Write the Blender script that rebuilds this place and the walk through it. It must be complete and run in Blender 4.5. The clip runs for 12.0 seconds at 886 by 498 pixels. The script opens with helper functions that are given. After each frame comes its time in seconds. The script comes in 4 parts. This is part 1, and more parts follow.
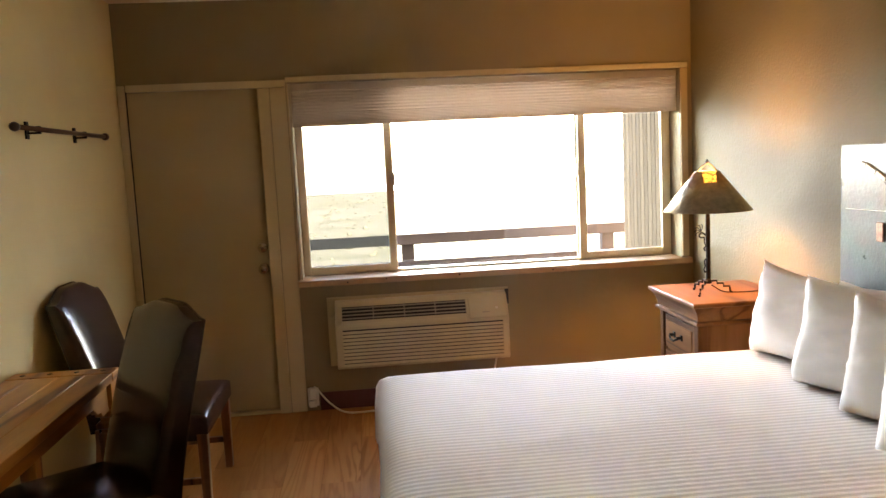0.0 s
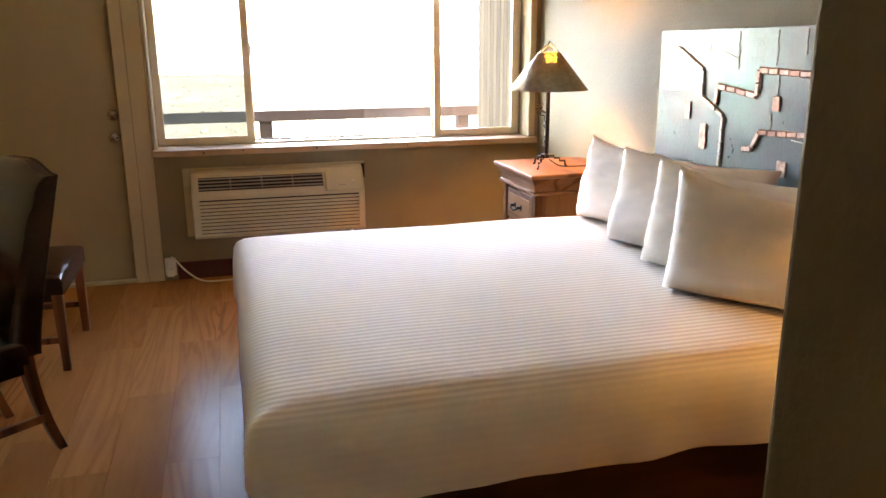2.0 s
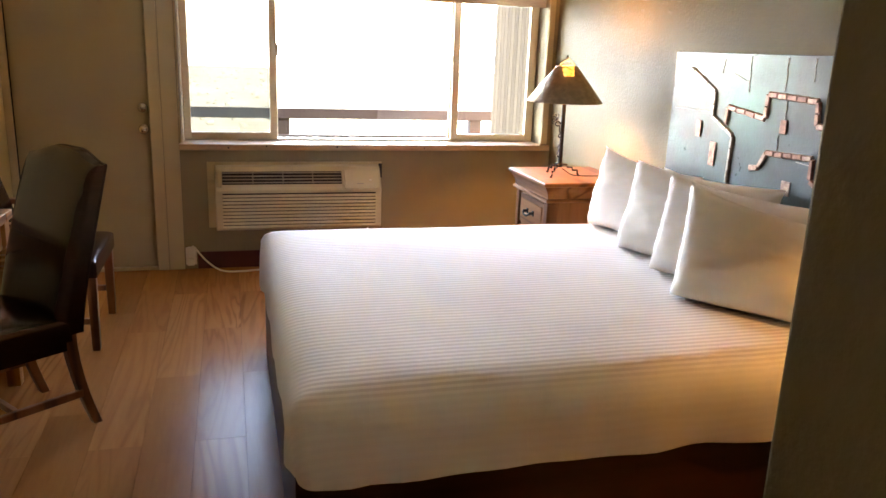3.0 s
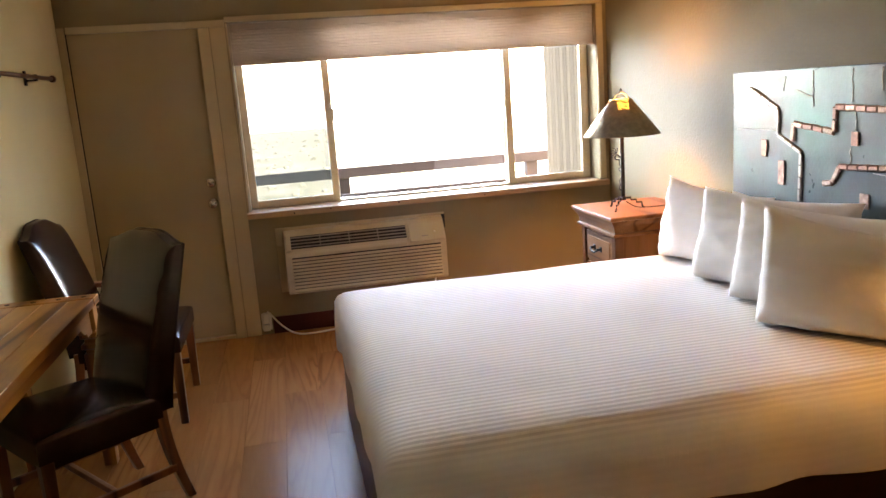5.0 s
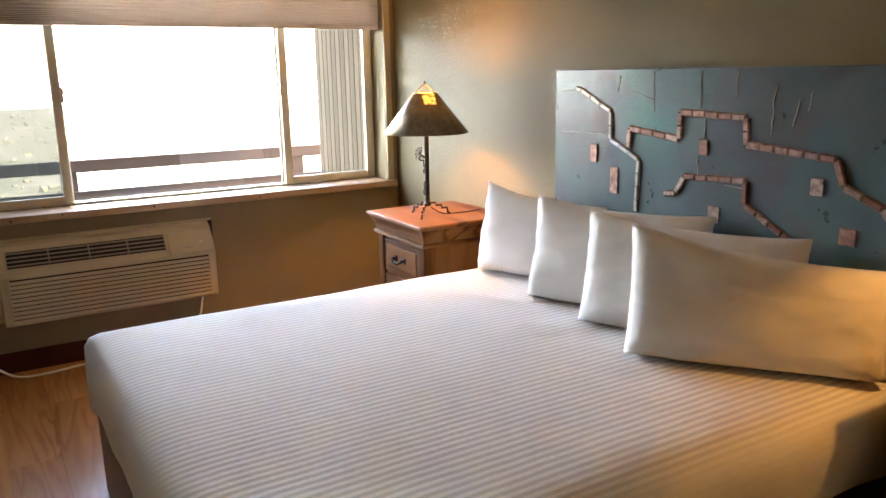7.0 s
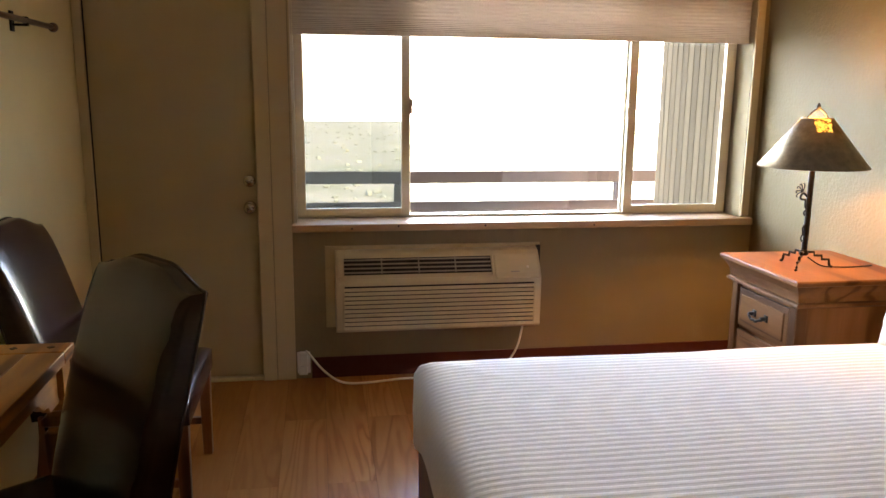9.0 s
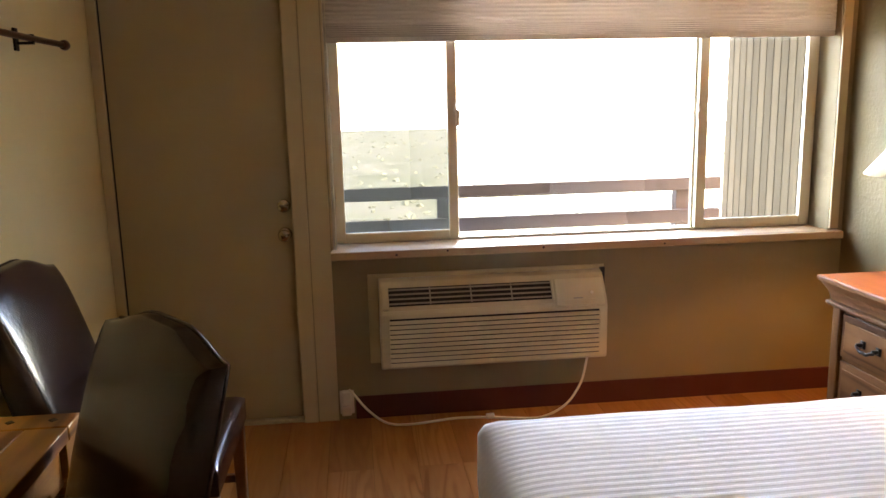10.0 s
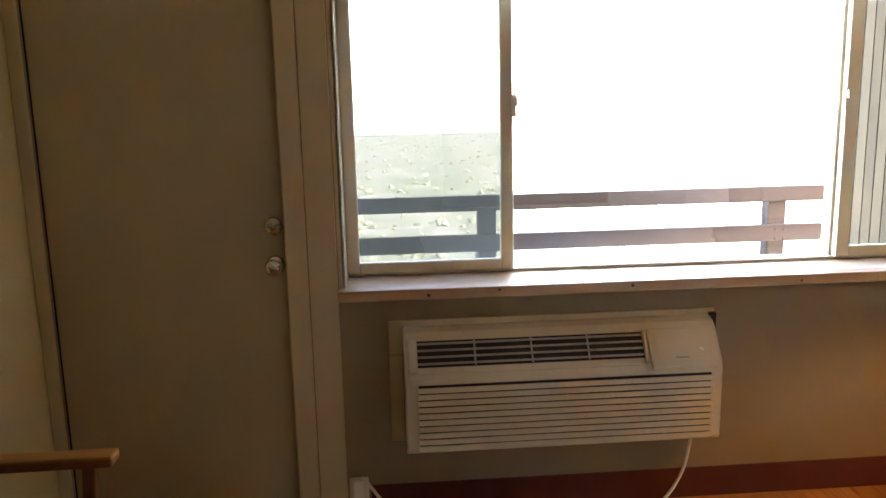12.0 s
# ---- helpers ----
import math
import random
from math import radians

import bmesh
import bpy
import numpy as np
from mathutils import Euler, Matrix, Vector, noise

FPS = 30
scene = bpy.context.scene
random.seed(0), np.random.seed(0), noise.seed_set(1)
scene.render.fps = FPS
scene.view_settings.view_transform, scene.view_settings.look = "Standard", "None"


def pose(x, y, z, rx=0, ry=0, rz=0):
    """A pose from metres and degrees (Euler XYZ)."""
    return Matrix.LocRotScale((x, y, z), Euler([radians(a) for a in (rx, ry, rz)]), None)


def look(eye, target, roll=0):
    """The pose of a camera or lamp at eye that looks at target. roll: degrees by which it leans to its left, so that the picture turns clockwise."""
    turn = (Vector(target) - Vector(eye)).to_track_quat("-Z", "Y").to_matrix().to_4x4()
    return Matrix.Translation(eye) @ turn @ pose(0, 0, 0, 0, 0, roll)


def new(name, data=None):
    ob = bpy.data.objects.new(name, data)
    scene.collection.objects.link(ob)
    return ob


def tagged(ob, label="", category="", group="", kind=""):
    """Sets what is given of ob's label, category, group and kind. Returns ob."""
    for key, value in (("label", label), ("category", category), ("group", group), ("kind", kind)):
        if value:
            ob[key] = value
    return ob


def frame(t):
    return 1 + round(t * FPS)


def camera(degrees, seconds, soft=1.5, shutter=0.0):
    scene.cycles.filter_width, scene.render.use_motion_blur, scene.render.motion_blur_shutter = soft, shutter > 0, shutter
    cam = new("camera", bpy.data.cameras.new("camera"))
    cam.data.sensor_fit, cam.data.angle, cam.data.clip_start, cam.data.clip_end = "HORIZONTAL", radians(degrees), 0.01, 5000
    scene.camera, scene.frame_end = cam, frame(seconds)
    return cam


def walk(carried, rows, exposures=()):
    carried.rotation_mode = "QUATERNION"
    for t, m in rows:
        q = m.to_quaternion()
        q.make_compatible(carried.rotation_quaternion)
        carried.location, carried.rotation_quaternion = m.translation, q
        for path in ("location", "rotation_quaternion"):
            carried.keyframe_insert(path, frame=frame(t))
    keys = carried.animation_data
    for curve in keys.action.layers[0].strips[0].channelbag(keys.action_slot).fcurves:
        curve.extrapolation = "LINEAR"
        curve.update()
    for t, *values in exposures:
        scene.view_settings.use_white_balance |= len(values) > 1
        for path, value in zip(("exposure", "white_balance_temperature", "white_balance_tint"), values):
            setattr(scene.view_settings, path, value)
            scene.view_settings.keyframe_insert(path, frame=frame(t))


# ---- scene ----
cam = camera(59.8, 12.0)
TONE = [(0.0, 6.87, 9150, 21), (1.0, 6.87, 8550, 20), (2.0, 7.12, 8450, 22), (2.5, 7.12, 8350, 21), (3.5, 7.22, 8350, 23), (6.5, 6.77, 7950, 20), (8.5, 6.67, 8150, 19), (10.0, 6.82, 8250, 20), (11.0, 6.82, 8150, 20), (11.5, 6.82, 7650, 18), (12.0, 6.82, 7250, 17)]
PATH = [
    (0, (-0.05, 0.018, 1.526), (0.138, 1.996, 1.303), -2.8),
    (0.5, (-0.082, 0.097, 1.511), (0.311, 2.034, 1.204), -1.3),
    (1, (-0.061, 0.086, 1.467), (0.537, 1.959, 1.101), 0.8),
    (1.5, (-0.06, -0.092, 1.462), (0.458, 1.771, 0.953), 2.7),
    (2, (-0.048, -0.222, 1.456), (0.469, 1.642, 0.945), -0.3),
    (2.5, (-0.149, -0.298, 1.496), (0.464, 1.535, 0.982), 0.2),
    (3, (-0.183, -0.363, 1.498), (0.339, 1.499, 0.99), 2.2),
    (3.5, (-0.162, -0.415, 1.478), (0.297, 1.45, 0.92), 2.9),
    (3.7, (-0.168, -0.445, 1.493), (0.268, 1.435, 0.965), 1.9),
    (5.3, (-0.239, -0.274, 1.524), (0.141, 1.649, 1.128), -4.8),
    (5.5, (-0.303, -0.169, 1.511), (0.126, 1.738, 1.088), -3.8),
    (6, (-0.33, 0.021, 1.505), (0.194, 1.906, 1.091), -3.2),
    (6.5, (-0.257, 0.214, 1.501), (0.65, 1.944, 1.075), -0.5),
    (6.7, (-0.293, 0.278, 1.523), (0.724, 1.94, 1.071), -1.0),
    (8.3, (-0.315, 0.636, 1.493), (0.28, 2.503, 1.095), 1.2),
    (8.5, (-0.309, 0.686, 1.496), (0.172, 2.587, 1.102), 2.1),
    (9, (-0.362, 0.862, 1.492), (-0.048, 2.799, 1.101), 0.6),
    (9.5, (-0.434, 1.061, 1.514), (-0.162, 3.006, 1.139), -1.3),
    (10, (-0.377, 1.261, 1.51), (-0.158, 3.214, 1.136), -1.3),
    (10.5, (-0.338, 1.47, 1.505), (-0.14, 3.423, 1.118), -1.3),
    (11, (-0.334, 1.694, 1.507), (-0.152, 3.643, 1.094), -1.2),
    (11.5, (-0.388, 1.987, 1.508), (-0.207, 3.936, 1.1), -1.1),
    (12, (-0.33, 2.272, 1.437), (-0.188, 4.234, 1.074), -1.3),
]
walk(cam, [(t, look(eye, target, roll)) for t, eye, target, roll in PATH], TONE)

# ---------------------------------------------------------------- light
SKY, SUN = 0.15, 1.2
world = bpy.data.worlds.new("sky")
scene.world = world
world.use_nodes = True
wn = world.node_tree
sky = wn.nodes.new("ShaderNodeTexSky")
sky.sky_type, sky.sun_disc = "NISHITA", False
sky.sun_elevation, sky.sun_rotation = radians(48), radians(150)
sky.dust_density, sky.air_density = 2.0, 1.0
wn.nodes["Background"].inputs["Strength"].default_value = SKY
wn.links.new(sky.outputs[0], wn.nodes["Background"].inputs["Color"])
sun = new("sun", bpy.data.lights.new("sun", "SUN"))
sun.data.energy, sun.data.angle, sun.data.color = SUN, radians(0.5), (1.0, 0.95, 0.88)
sun.matrix_world = look((0.5 * 30, -0.866 * 30, 1.11 * 30), (0, 0, 0))
LAMP_TINT = (1.0, 0.55, 0.17)


# ---------------------------------------------------------------- materials
class Mat:
    """A node material with short helpers."""

    def __init__(self, name, base, rough=0.6, metal=0.0, spec=0.5):
        self.m = bpy.data.materials.new(name)
        self.m.use_nodes = True
        self.t = self.m.node_tree
        self.b = self.t.nodes["Principled BSDF"]
        self.b.inputs["Base Color"].default_value = (*base, 1)
        self.b.inputs["Roughness"].default_value = rough
        self.b.inputs["Metallic"].default_value = metal
        self.b.inputs["Specular IOR Level"].default_value = spec

    def node(self, kind, **values):
        n = self.t.nodes.new(kind)
        for k, v in values.items():
            n.inputs[k.replace("_", " ")].default_value = v
        return n

    def link(self, a, b):
        self.t.links.new(a, b)

    def coords(self, scale=(1, 1, 1), generated=False):
        tc = self.node("ShaderNodeTexCoord")
        mp = self.node("ShaderNodeMapping")
        mp.inputs["Scale"].default_value = scale
        self.link(tc.outputs["Object"], mp.inputs["Vector"])
        return mp.outputs[0]

    def noise(self, vec, scale, detail=4.0, rough=0.55, dist=0.0):
        n = self.node("ShaderNodeTexNoise", Scale=scale, Detail=detail, Roughness=rough, Distortion=dist)
        if vec:
            self.link(vec, n.inputs["Vector"])
        return n.outputs[0]

    def ramp(self, fac, stops):
        r = self.node("ShaderNodeValToRGB")
        e = r.color_ramp.elements
        while len(e) < len(stops):
            e.new(0.5)
        for el, (p, c) in zip(e, stops):
            el.position, el.color = p, (*c, 1)
        self.link(fac, r.inputs[0])
        return r.outputs[0]

    def mix(self, fac, a, b, mode="MIX"):
        n = self.node("ShaderNodeMix")
        n.data_type, n.blend_type = "RGBA", mode
        for sock, v in ((0, fac), (6, a), (7, b)):
            if isinstance(v, bpy.types.NodeSocket):
                self.link(v, n.inputs[sock])
            else:
                n.inputs[sock].default_value = v if sock == 0 else (*v, 1)
        return n.outputs[2]

    def math(self, op, a, b=0.0):
        n = self.node("ShaderNodeMath")
        n.operation = op
        for i, v in enumerate((a, b)):
            if isinstance(v, bpy.types.NodeSocket):
                self.link(v, n.inputs[i])
            else:
                n.inputs[i].default_value = v
        return n.outputs[0]

    def bump(self, height, strength=0.2, dist=0.01):
        n = self.node("ShaderNodeBump", Strength=strength, Distance=dist)
        self.link(height, n.inputs["Height"])
        self.link(n.outputs[0], self.b.inputs["Normal"])
        return self

    def color(self, sock):
        self.link(sock, self.b.inputs["Base Color"])
        return self

    def rough(self, sock):
        self.link(sock, self.b.inputs["Roughness"])
        return self


def paint(name, base, rough=0.55, bump=0.12, var=0.06, grain=130.0):
    """Rolled wall or trim paint: faint stains, orange-peel relief."""
    k = Mat(name, base, rough, spec=0.16)
    v = k.coords()
    dark = tuple(c * (1 - var) for c in base)
    lite = tuple(min(1, c * (1 + var)) for c in base)
    k.color(k.ramp(k.noise(v, 1.7, 5), [(0.3, dark), (0.7, lite)]))
    h = k.math("ADD", k.noise(v, grain, 3), k.math("MULTIPLY", k.noise(v, grain * 0.25, 2), 0.6))
    return k.bump(h, bump, 0.004).m


def wood(name, dark, mid, light, rough=0.35, along="y", ring=9.0, stretch=0.10, coat=0.0, random_shift=True, figure_scale=2.2, soft=0.25, patchy=False):
    """Wood with long grain along one axis, cathedral figure and fine pores."""
    k = Mat(name, mid, rough)
    tc = k.node("ShaderNodeTexCoord")
    mp = k.node("ShaderNodeMapping")
    s = [1.0, 1.0, 1.0]
    s["xyz".index(along)] = stretch
    mp.inputs["Scale"].default_value = s
    k.link(tc.outputs["Object"], mp.inputs["Vector"])
    v = mp.outputs[0]
    if random_shift:
        info = k.node("ShaderNodeObjectInfo")
        add = k.node("ShaderNodeVectorMath")
        add.operation = "ADD"
        sc = k.node("ShaderNodeVectorMath")
        sc.operation = "SCALE"
        comb = k.node("ShaderNodeCombineXYZ", X=7.0, Y=13.0, Z=5.0)
        k.link(comb.outputs[0], sc.inputs[0])
        k.link(info.outputs["Random"], sc.inputs["Scale"])
        k.link(v, add.inputs[0])
        k.link(sc.outputs[0], add.inputs[1])
        v = add.outputs[0]
        tone = info.outputs["Random"]
    broad = k.noise(v, figure_scale, 3, 0.5, 0.6)
    rings = k.math("SINE", k.math("MULTIPLY", broad, ring * 6.283))
    figure = k.math("MULTIPLY_ADD", rings, 0.5)
    k.t.nodes[-1].inputs[2].default_value = 0.5
    fine = k.noise(v, 60.0, 4, 0.6)
    col = k.ramp(figure, [(0.0, dark), (soft, mid), (1.0, light)])
    if patchy:  # cathedral figure only here and there
        where = k.ramp(k.noise(v, 1.6, 2), [(0.46, (0.05, 0.05, 0.05)), (0.66, (0.55, 0.55, 0.55))])
        col = k.mix(where, k.mix(k.noise(v, 3.0, 3), mid, light), col)
    col = k.mix(k.math("MULTIPLY", fine, 0.35 if patchy else 0.55), col, dark)
    if random_shift:
        shade = k.ramp(tone, [(0.0, (0.84, 0.82, 0.80)), (1.0, (1.06, 1.04, 1.02))])
        col = k.mix(1.0, col, shade, "MULTIPLY")
    k.color(col)
    k.b.inputs["Coat Weight"].default_value = coat
    k.b.inputs["Coat Roughness"].default_value = rough * 0.6
    return k.bump(k.math("ADD", fine, k.math("MULTIPLY", figure, 0.4)), 0.08, 0.002).m


def leather(name, base, rough=0.30):
    """Worn smooth leather: faint mottling, fine pebble grain."""
    k = Mat(name, base, rough)
    v = k.coords()
    big = k.noise(v, 9.0, 3)
    k.color(k.ramp(big, [(0.25, tuple(c * 0.85 for c in base)), (0.8, tuple(c * 1.2 for c in base))]))
    k.rough(k.math("MULTIPLY_ADD", k.noise(v, 16.0, 4), rough * 0.4))
    k.t.nodes[-1].inputs[2].default_value = rough * 0.8
    return k.m


def linen(name, base, stripe=0.0):
    """White cotton; stripe: the width of a satin stripe in metres, running along x."""
    k = Mat(name, base, 0.85, spec=0.25)
    v = k.coords()
    weave = k.noise(v, 420.0, 2)
    wrinkle = k.noise(k.coords((1, 1, 1)), 5.0, 5, 0.55, 0.5)
    col = k.ramp(wrinkle, [(0.25, tuple(c * 0.94 for c in base)), (0.7, base)])
    h = k.math("ADD", k.math("MULTIPLY", weave, 0.25), k.math("MULTIPLY", wrinkle, 1.2))
    if stripe:
        sep = k.node("ShaderNodeSeparateXYZ")
        k.link(v, sep.inputs[0])
        wob = k.math("MULTIPLY", k.noise(v, 2.5, 2), 0.018)
        wave = k.math("SINE", k.math("MULTIPLY", k.math("ADD", k.math("ADD", sep.outputs[1], sep.outputs[2]), wob), 6.283 / stripe))
        band = k.math("SMOOTH_MIN", k.math("MAXIMUM", k.math("MULTIPLY", wave, 2.5), -1.0), 1.0)
        band = k.math("MULTIPLY_ADD", band, 0.5)
        k.t.nodes[-1].inputs[2].default_value = 0.5
        # the woven field ends at the border that hangs over the edge
        field = k.node("ShaderNodeMapRange", From_Min=0.585, From_Max=0.620, To_Min=0.10)
        k.link(sep.outputs[2], field.inputs[0])
        band = k.math("MULTIPLY", band, field.outputs[0])
        col = k.mix(k.math("MULTIPLY", band, 0.58), col, (base[0] * 0.62, base[1] * 0.60, base[2] * 0.60))
        h = k.math("ADD", h, k.math("MULTIPLY", band, -0.5))
    k.color(col)
    k.b.inputs["Sheen Weight"].default_value = 0.15
    return k.bump(h, 0.35, 0.006).m


def metal(name, base, rough=0.35, metallic=1.0):
    k = Mat(name, base, rough, metallic)
    v = k.coords()
    n = k.noise(v, 35.0, 4)
    k.color(k.ramp(n, [(0.3, tuple(c * 0.7 for c in base)), (0.7, base)]))
    k.rough(k.ramp(n, [(0.2, (rough * 1.4,) * 3), (0.8, (rough * 0.8,) * 3)]))
    return k.bump(k.noise(v, 90.0, 3), 0.15, 0.002).m


def plastic(name, base, rough=0.45):
    k = Mat(name, base, rough)
    v = k.coords()
    k.color(k.ramp(k.noise(v, 8.0, 5), [(0.3, tuple(c * 0.93 for c in base)), (0.7, base)]))
    return k.bump(k.noise(v, 300.0, 2), 0.05, 0.001).m


# One wall paint in three copies, each wall's light put into its colour.
WALL_LIT = paint("wall_paint_lit", (0.66, 0.565, 0.320), 0.6, 0.25, 0.05, 70.0)
WALL_SHADED = paint("wall_paint_shaded", (0.165, 0.127, 0.064), 0.58, 0.45, 0.06, 60.0)
WALL_BACKLIT = paint("wall_paint_backlit", (0.242, 0.190, 0.110), 0.5, 0.22, 0.05, 70.0)
TRIM = paint("trim_paint", (0.48, 0.385, 0.236), 0.38, 0.05, 0.04)
DOOR = paint("door_paint", (0.40, 0.318, 0.188), 0.36, 0.06, 0.04, 60.0)
CEIL = paint("ceiling_paint", (0.80, 0.76, 0.68), 0.8, 0.35, 0.03, 60.0)
FLOOR = wood("laminate", (0.17, 0.068, 0.023), (0.42, 0.185, 0.064), (0.51, 0.245, 0.094), 0.25, "y", 13.0, 0.10, figure_scale=4.2, soft=0.34, patchy=True)
GAP = Mat("joint", (0.05, 0.025, 0.012), 0.8).m
PINE = wood("pine", (0.34, 0.19, 0.085), (0.50, 0.33, 0.17), (0.56, 0.40, 0.235), 0.5, "x", 5.0, 0.06)
VINYL = plastic("almond_vinyl", (0.66, 0.58, 0.43), 0.4)
AC = plastic("beige_plastic", (0.53, 0.46, 0.32), 0.42)
AC_SLAT = plastic("grey_slat", (0.30, 0.285, 0.26), 0.45)
# Near-black for slits and openings: their shade is put into the colour.
DARK = Mat("gap_shade_black", (0.012, 0.012, 0.016), 0.7).m
WHITE_PL = plastic("white_plastic", (0.72, 0.68, 0.60), 0.4)
BASEB = paint("baseboard_vinyl", (0.085, 0.022, 0.018), 0.45, 0.05, 0.15)
LEATHER = leather("brown_leather", (0.028, 0.012, 0.011), 0.22)
RED_WOOD = wood("red_stained_wood", (0.08, 0.022, 0.008), (0.26, 0.09, 0.03), (0.36, 0.14, 0.05), 0.32, "z", 6.0, 0.1, 0.2)
HONEY_Y = wood("honey_wood_lengthwise", (0.18, 0.055, 0.010), (0.56, 0.225, 0.042), (0.70, 0.33, 0.075), 0.33, "y", 6.0, 0.12, 0.05)
HONEY_Z = wood("honey_wood_upright", (0.18, 0.055, 0.010), (0.56, 0.225, 0.042), (0.70, 0.33, 0.075), 0.33, "z", 6.0, 0.12, 0.05)
PEG = Mat("dark_peg", (0.03, 0.012, 0.006), 0.5).m
STAND = wood("nightstand_wood", (0.085, 0.031, 0.009), (0.185, 0.078, 0.026), (0.225, 0.102, 0.038), 0.55, "y", 6.0, 0.12, 0.05)
STAND_Z = wood("nightstand_wood_upright", (0.085, 0.031, 0.009), (0.185, 0.078, 0.026), (0.225, 0.102, 0.038), 0.55, "z", 6.0, 0.12, 0.0)
for m in (STAND, STAND_Z):
    m.node_tree.nodes["Principled BSDF"].inputs["Specular IOR Level"].default_value = 0.12
IRON = metal("black_iron", (0.02, 0.016, 0.013), 0.5, 0.7)
CHROME = metal("brushed_nickel", (0.62, 0.58, 0.52), 0.22)
BRONZE = metal("aged_bronze", (0.30, 0.225, 0.145), 0.42, 0.6)
SPREAD = linen("striped_spread", (0.92, 0.91, 0.90), 0.027)
SHEET = linen("pillow_cotton", (0.76, 0.74, 0.71))
BASE_WOOD = wood("bed_base_wood", (0.02, 0.007, 0.004), (0.055, 0.02, 0.011), (0.08, 0.03, 0.016), 0.4, "x", 5.0, 0.1)
CORD = Mat("cord", (0.72, 0.66, 0.56), 0.5).m
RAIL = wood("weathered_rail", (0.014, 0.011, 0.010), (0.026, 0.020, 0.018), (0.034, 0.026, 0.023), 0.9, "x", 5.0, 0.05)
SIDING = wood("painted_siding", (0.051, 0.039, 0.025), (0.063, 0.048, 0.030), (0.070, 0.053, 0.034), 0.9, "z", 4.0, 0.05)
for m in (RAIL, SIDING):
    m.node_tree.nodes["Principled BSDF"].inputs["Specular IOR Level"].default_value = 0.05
ROD = wood("rod_wood", (0.03, 0.012, 0.006), (0.09, 0.035, 0.015), (0.12, 0.05, 0.02), 0.35, "y", 4.0, 0.1)


def shade_fabric():
    k = Mat("shade_fabric", (0.62, 0.52, 0.42), 0.9, spec=0.2)
    v = k.coords()
    k.color(k.ramp(k.noise(v, 300.0, 2), [(0.3, (0.54, 0.48, 0.41)), (0.7, (0.62, 0.55, 0.475))]))
    tr = k.node("ShaderNodeBsdfTranslucent", Color=(0.52, 0.435, 0.37, 1))
    mx = k.node("ShaderNodeMixShader", Fac=0.5)
    k.link(k.b.outputs[0], mx.inputs[1])
    k.link(tr.outputs[0], mx.inputs[2])
    k.link(mx.outputs[0], k.t.nodes["Material Output"].inputs[0])
    return k.m


BLIND = shade_fabric()


def glass():
    k = Mat("pane_glass", (1, 1, 1), 0.0)
    k.b.inputs["Transmission Weight"].default_value = 1.0
    k.b.inputs["IOR"].default_value = 1.45
    return k.m


GLASS = glass()


def screen_mesh():
    k = Mat("insect_screen", (0.14, 0.14, 0.14), 0.8)
    tr = k.node("ShaderNodeBsdfTransparent")
    veil = k.node("ShaderNodeBsdfTranslucent", Color=(0.013, 0.013, 0.011, 1))
    mx = k.node("ShaderNodeMixShader", Fac=0.66)
    k.link(tr.outputs[0], mx.inputs[1])
    k.link(veil.outputs[0], mx.inputs[2])
    k.link(mx.outputs[0], k.t.nodes["Material Output"].inputs[0])
    return k.m


SCREEN = screen_mesh()


def patina():
    """Blue-grey metal sheet with green and violet patina."""
    k = Mat("patina_sheet", (0.13, 0.19, 0.21), 0.36, 0.35)
    v = k.coords()
    base = k.ramp(k.noise(v, 2.6, 5, 0.55, 0.7), [(0.25, (0.062, 0.050, 0.066)), (0.5, (0.050, 0.076, 0.086)), (0.72, (0.040, 0.096, 0.100))])
    green = k.ramp(k.noise(v, 1.7, 3, 0.5, 0.3), [(0.60, (0, 0, 0)), (0.74, (1, 1, 1))])
    base = k.mix(green, base, (0.028, 0.125, 0.118))
    rust = k.ramp(k.noise(v, 2.3, 4, 0.6, 0.5), [(0.58, (0, 0, 0)), (0.72, (1, 1, 1))])
    base = k.mix(k.math("MULTIPLY", rust, 0.6), base, (0.085, 0.045, 0.045))
    base = k.mix(k.math("MULTIPLY", k.noise(v, 28.0, 5), 0.35), base, (0.042, 0.042, 0.052))
    k.color(base)
    k.rough(k.ramp(k.noise(v, 9.0, 4), [(0.3, (0.26,) * 3), (0.7, (0.46,) * 3)]))
    return k.bump(k.math("ADD", k.noise(v, 12.0, 5), k.noise(v, 60.0, 3)), 0.18, 0.006).m


PATINA = patina()


def copper():
    """Hammered copper, some pieces tinned, some oxidised."""
    k = Mat("copper_patch", (0.31, 0.15, 0.11), 0.4, 0.6)
    v = k.coords()
    info = k.node("ShaderNodeObjectInfo")
    tone = k.ramp(info.outputs["Random"], [(0.0, (0.24, 0.105, 0.075)), (0.55, (0.34, 0.18, 0.14)), (1.0, (0.42, 0.32, 0.285))])
    k.color(k.mix(k.ramp(k.noise(v, 45.0, 4), [(0.35, (0, 0, 0)), (0.7, (1, 1, 1))]), tone, (0.13, 0.07, 0.06)))
    return k.bump(k.noise(v, 70.0, 3), 0.4, 0.004).m


COPPER = copper()
TIN = metal("tinned_strip", (0.36, 0.335, 0.32), 0.35, 0.6)


def glow():
    k = Mat("lamp_glow", (1.0, 0.6, 0.2), 0.5)
    k.b.inputs["Emission Color"].default_value = (1.0, 0.44, 0.075, 1)
    k.b.inputs["Emission Strength"].default_value = 0.075
    return k.m


GLOW = glow()


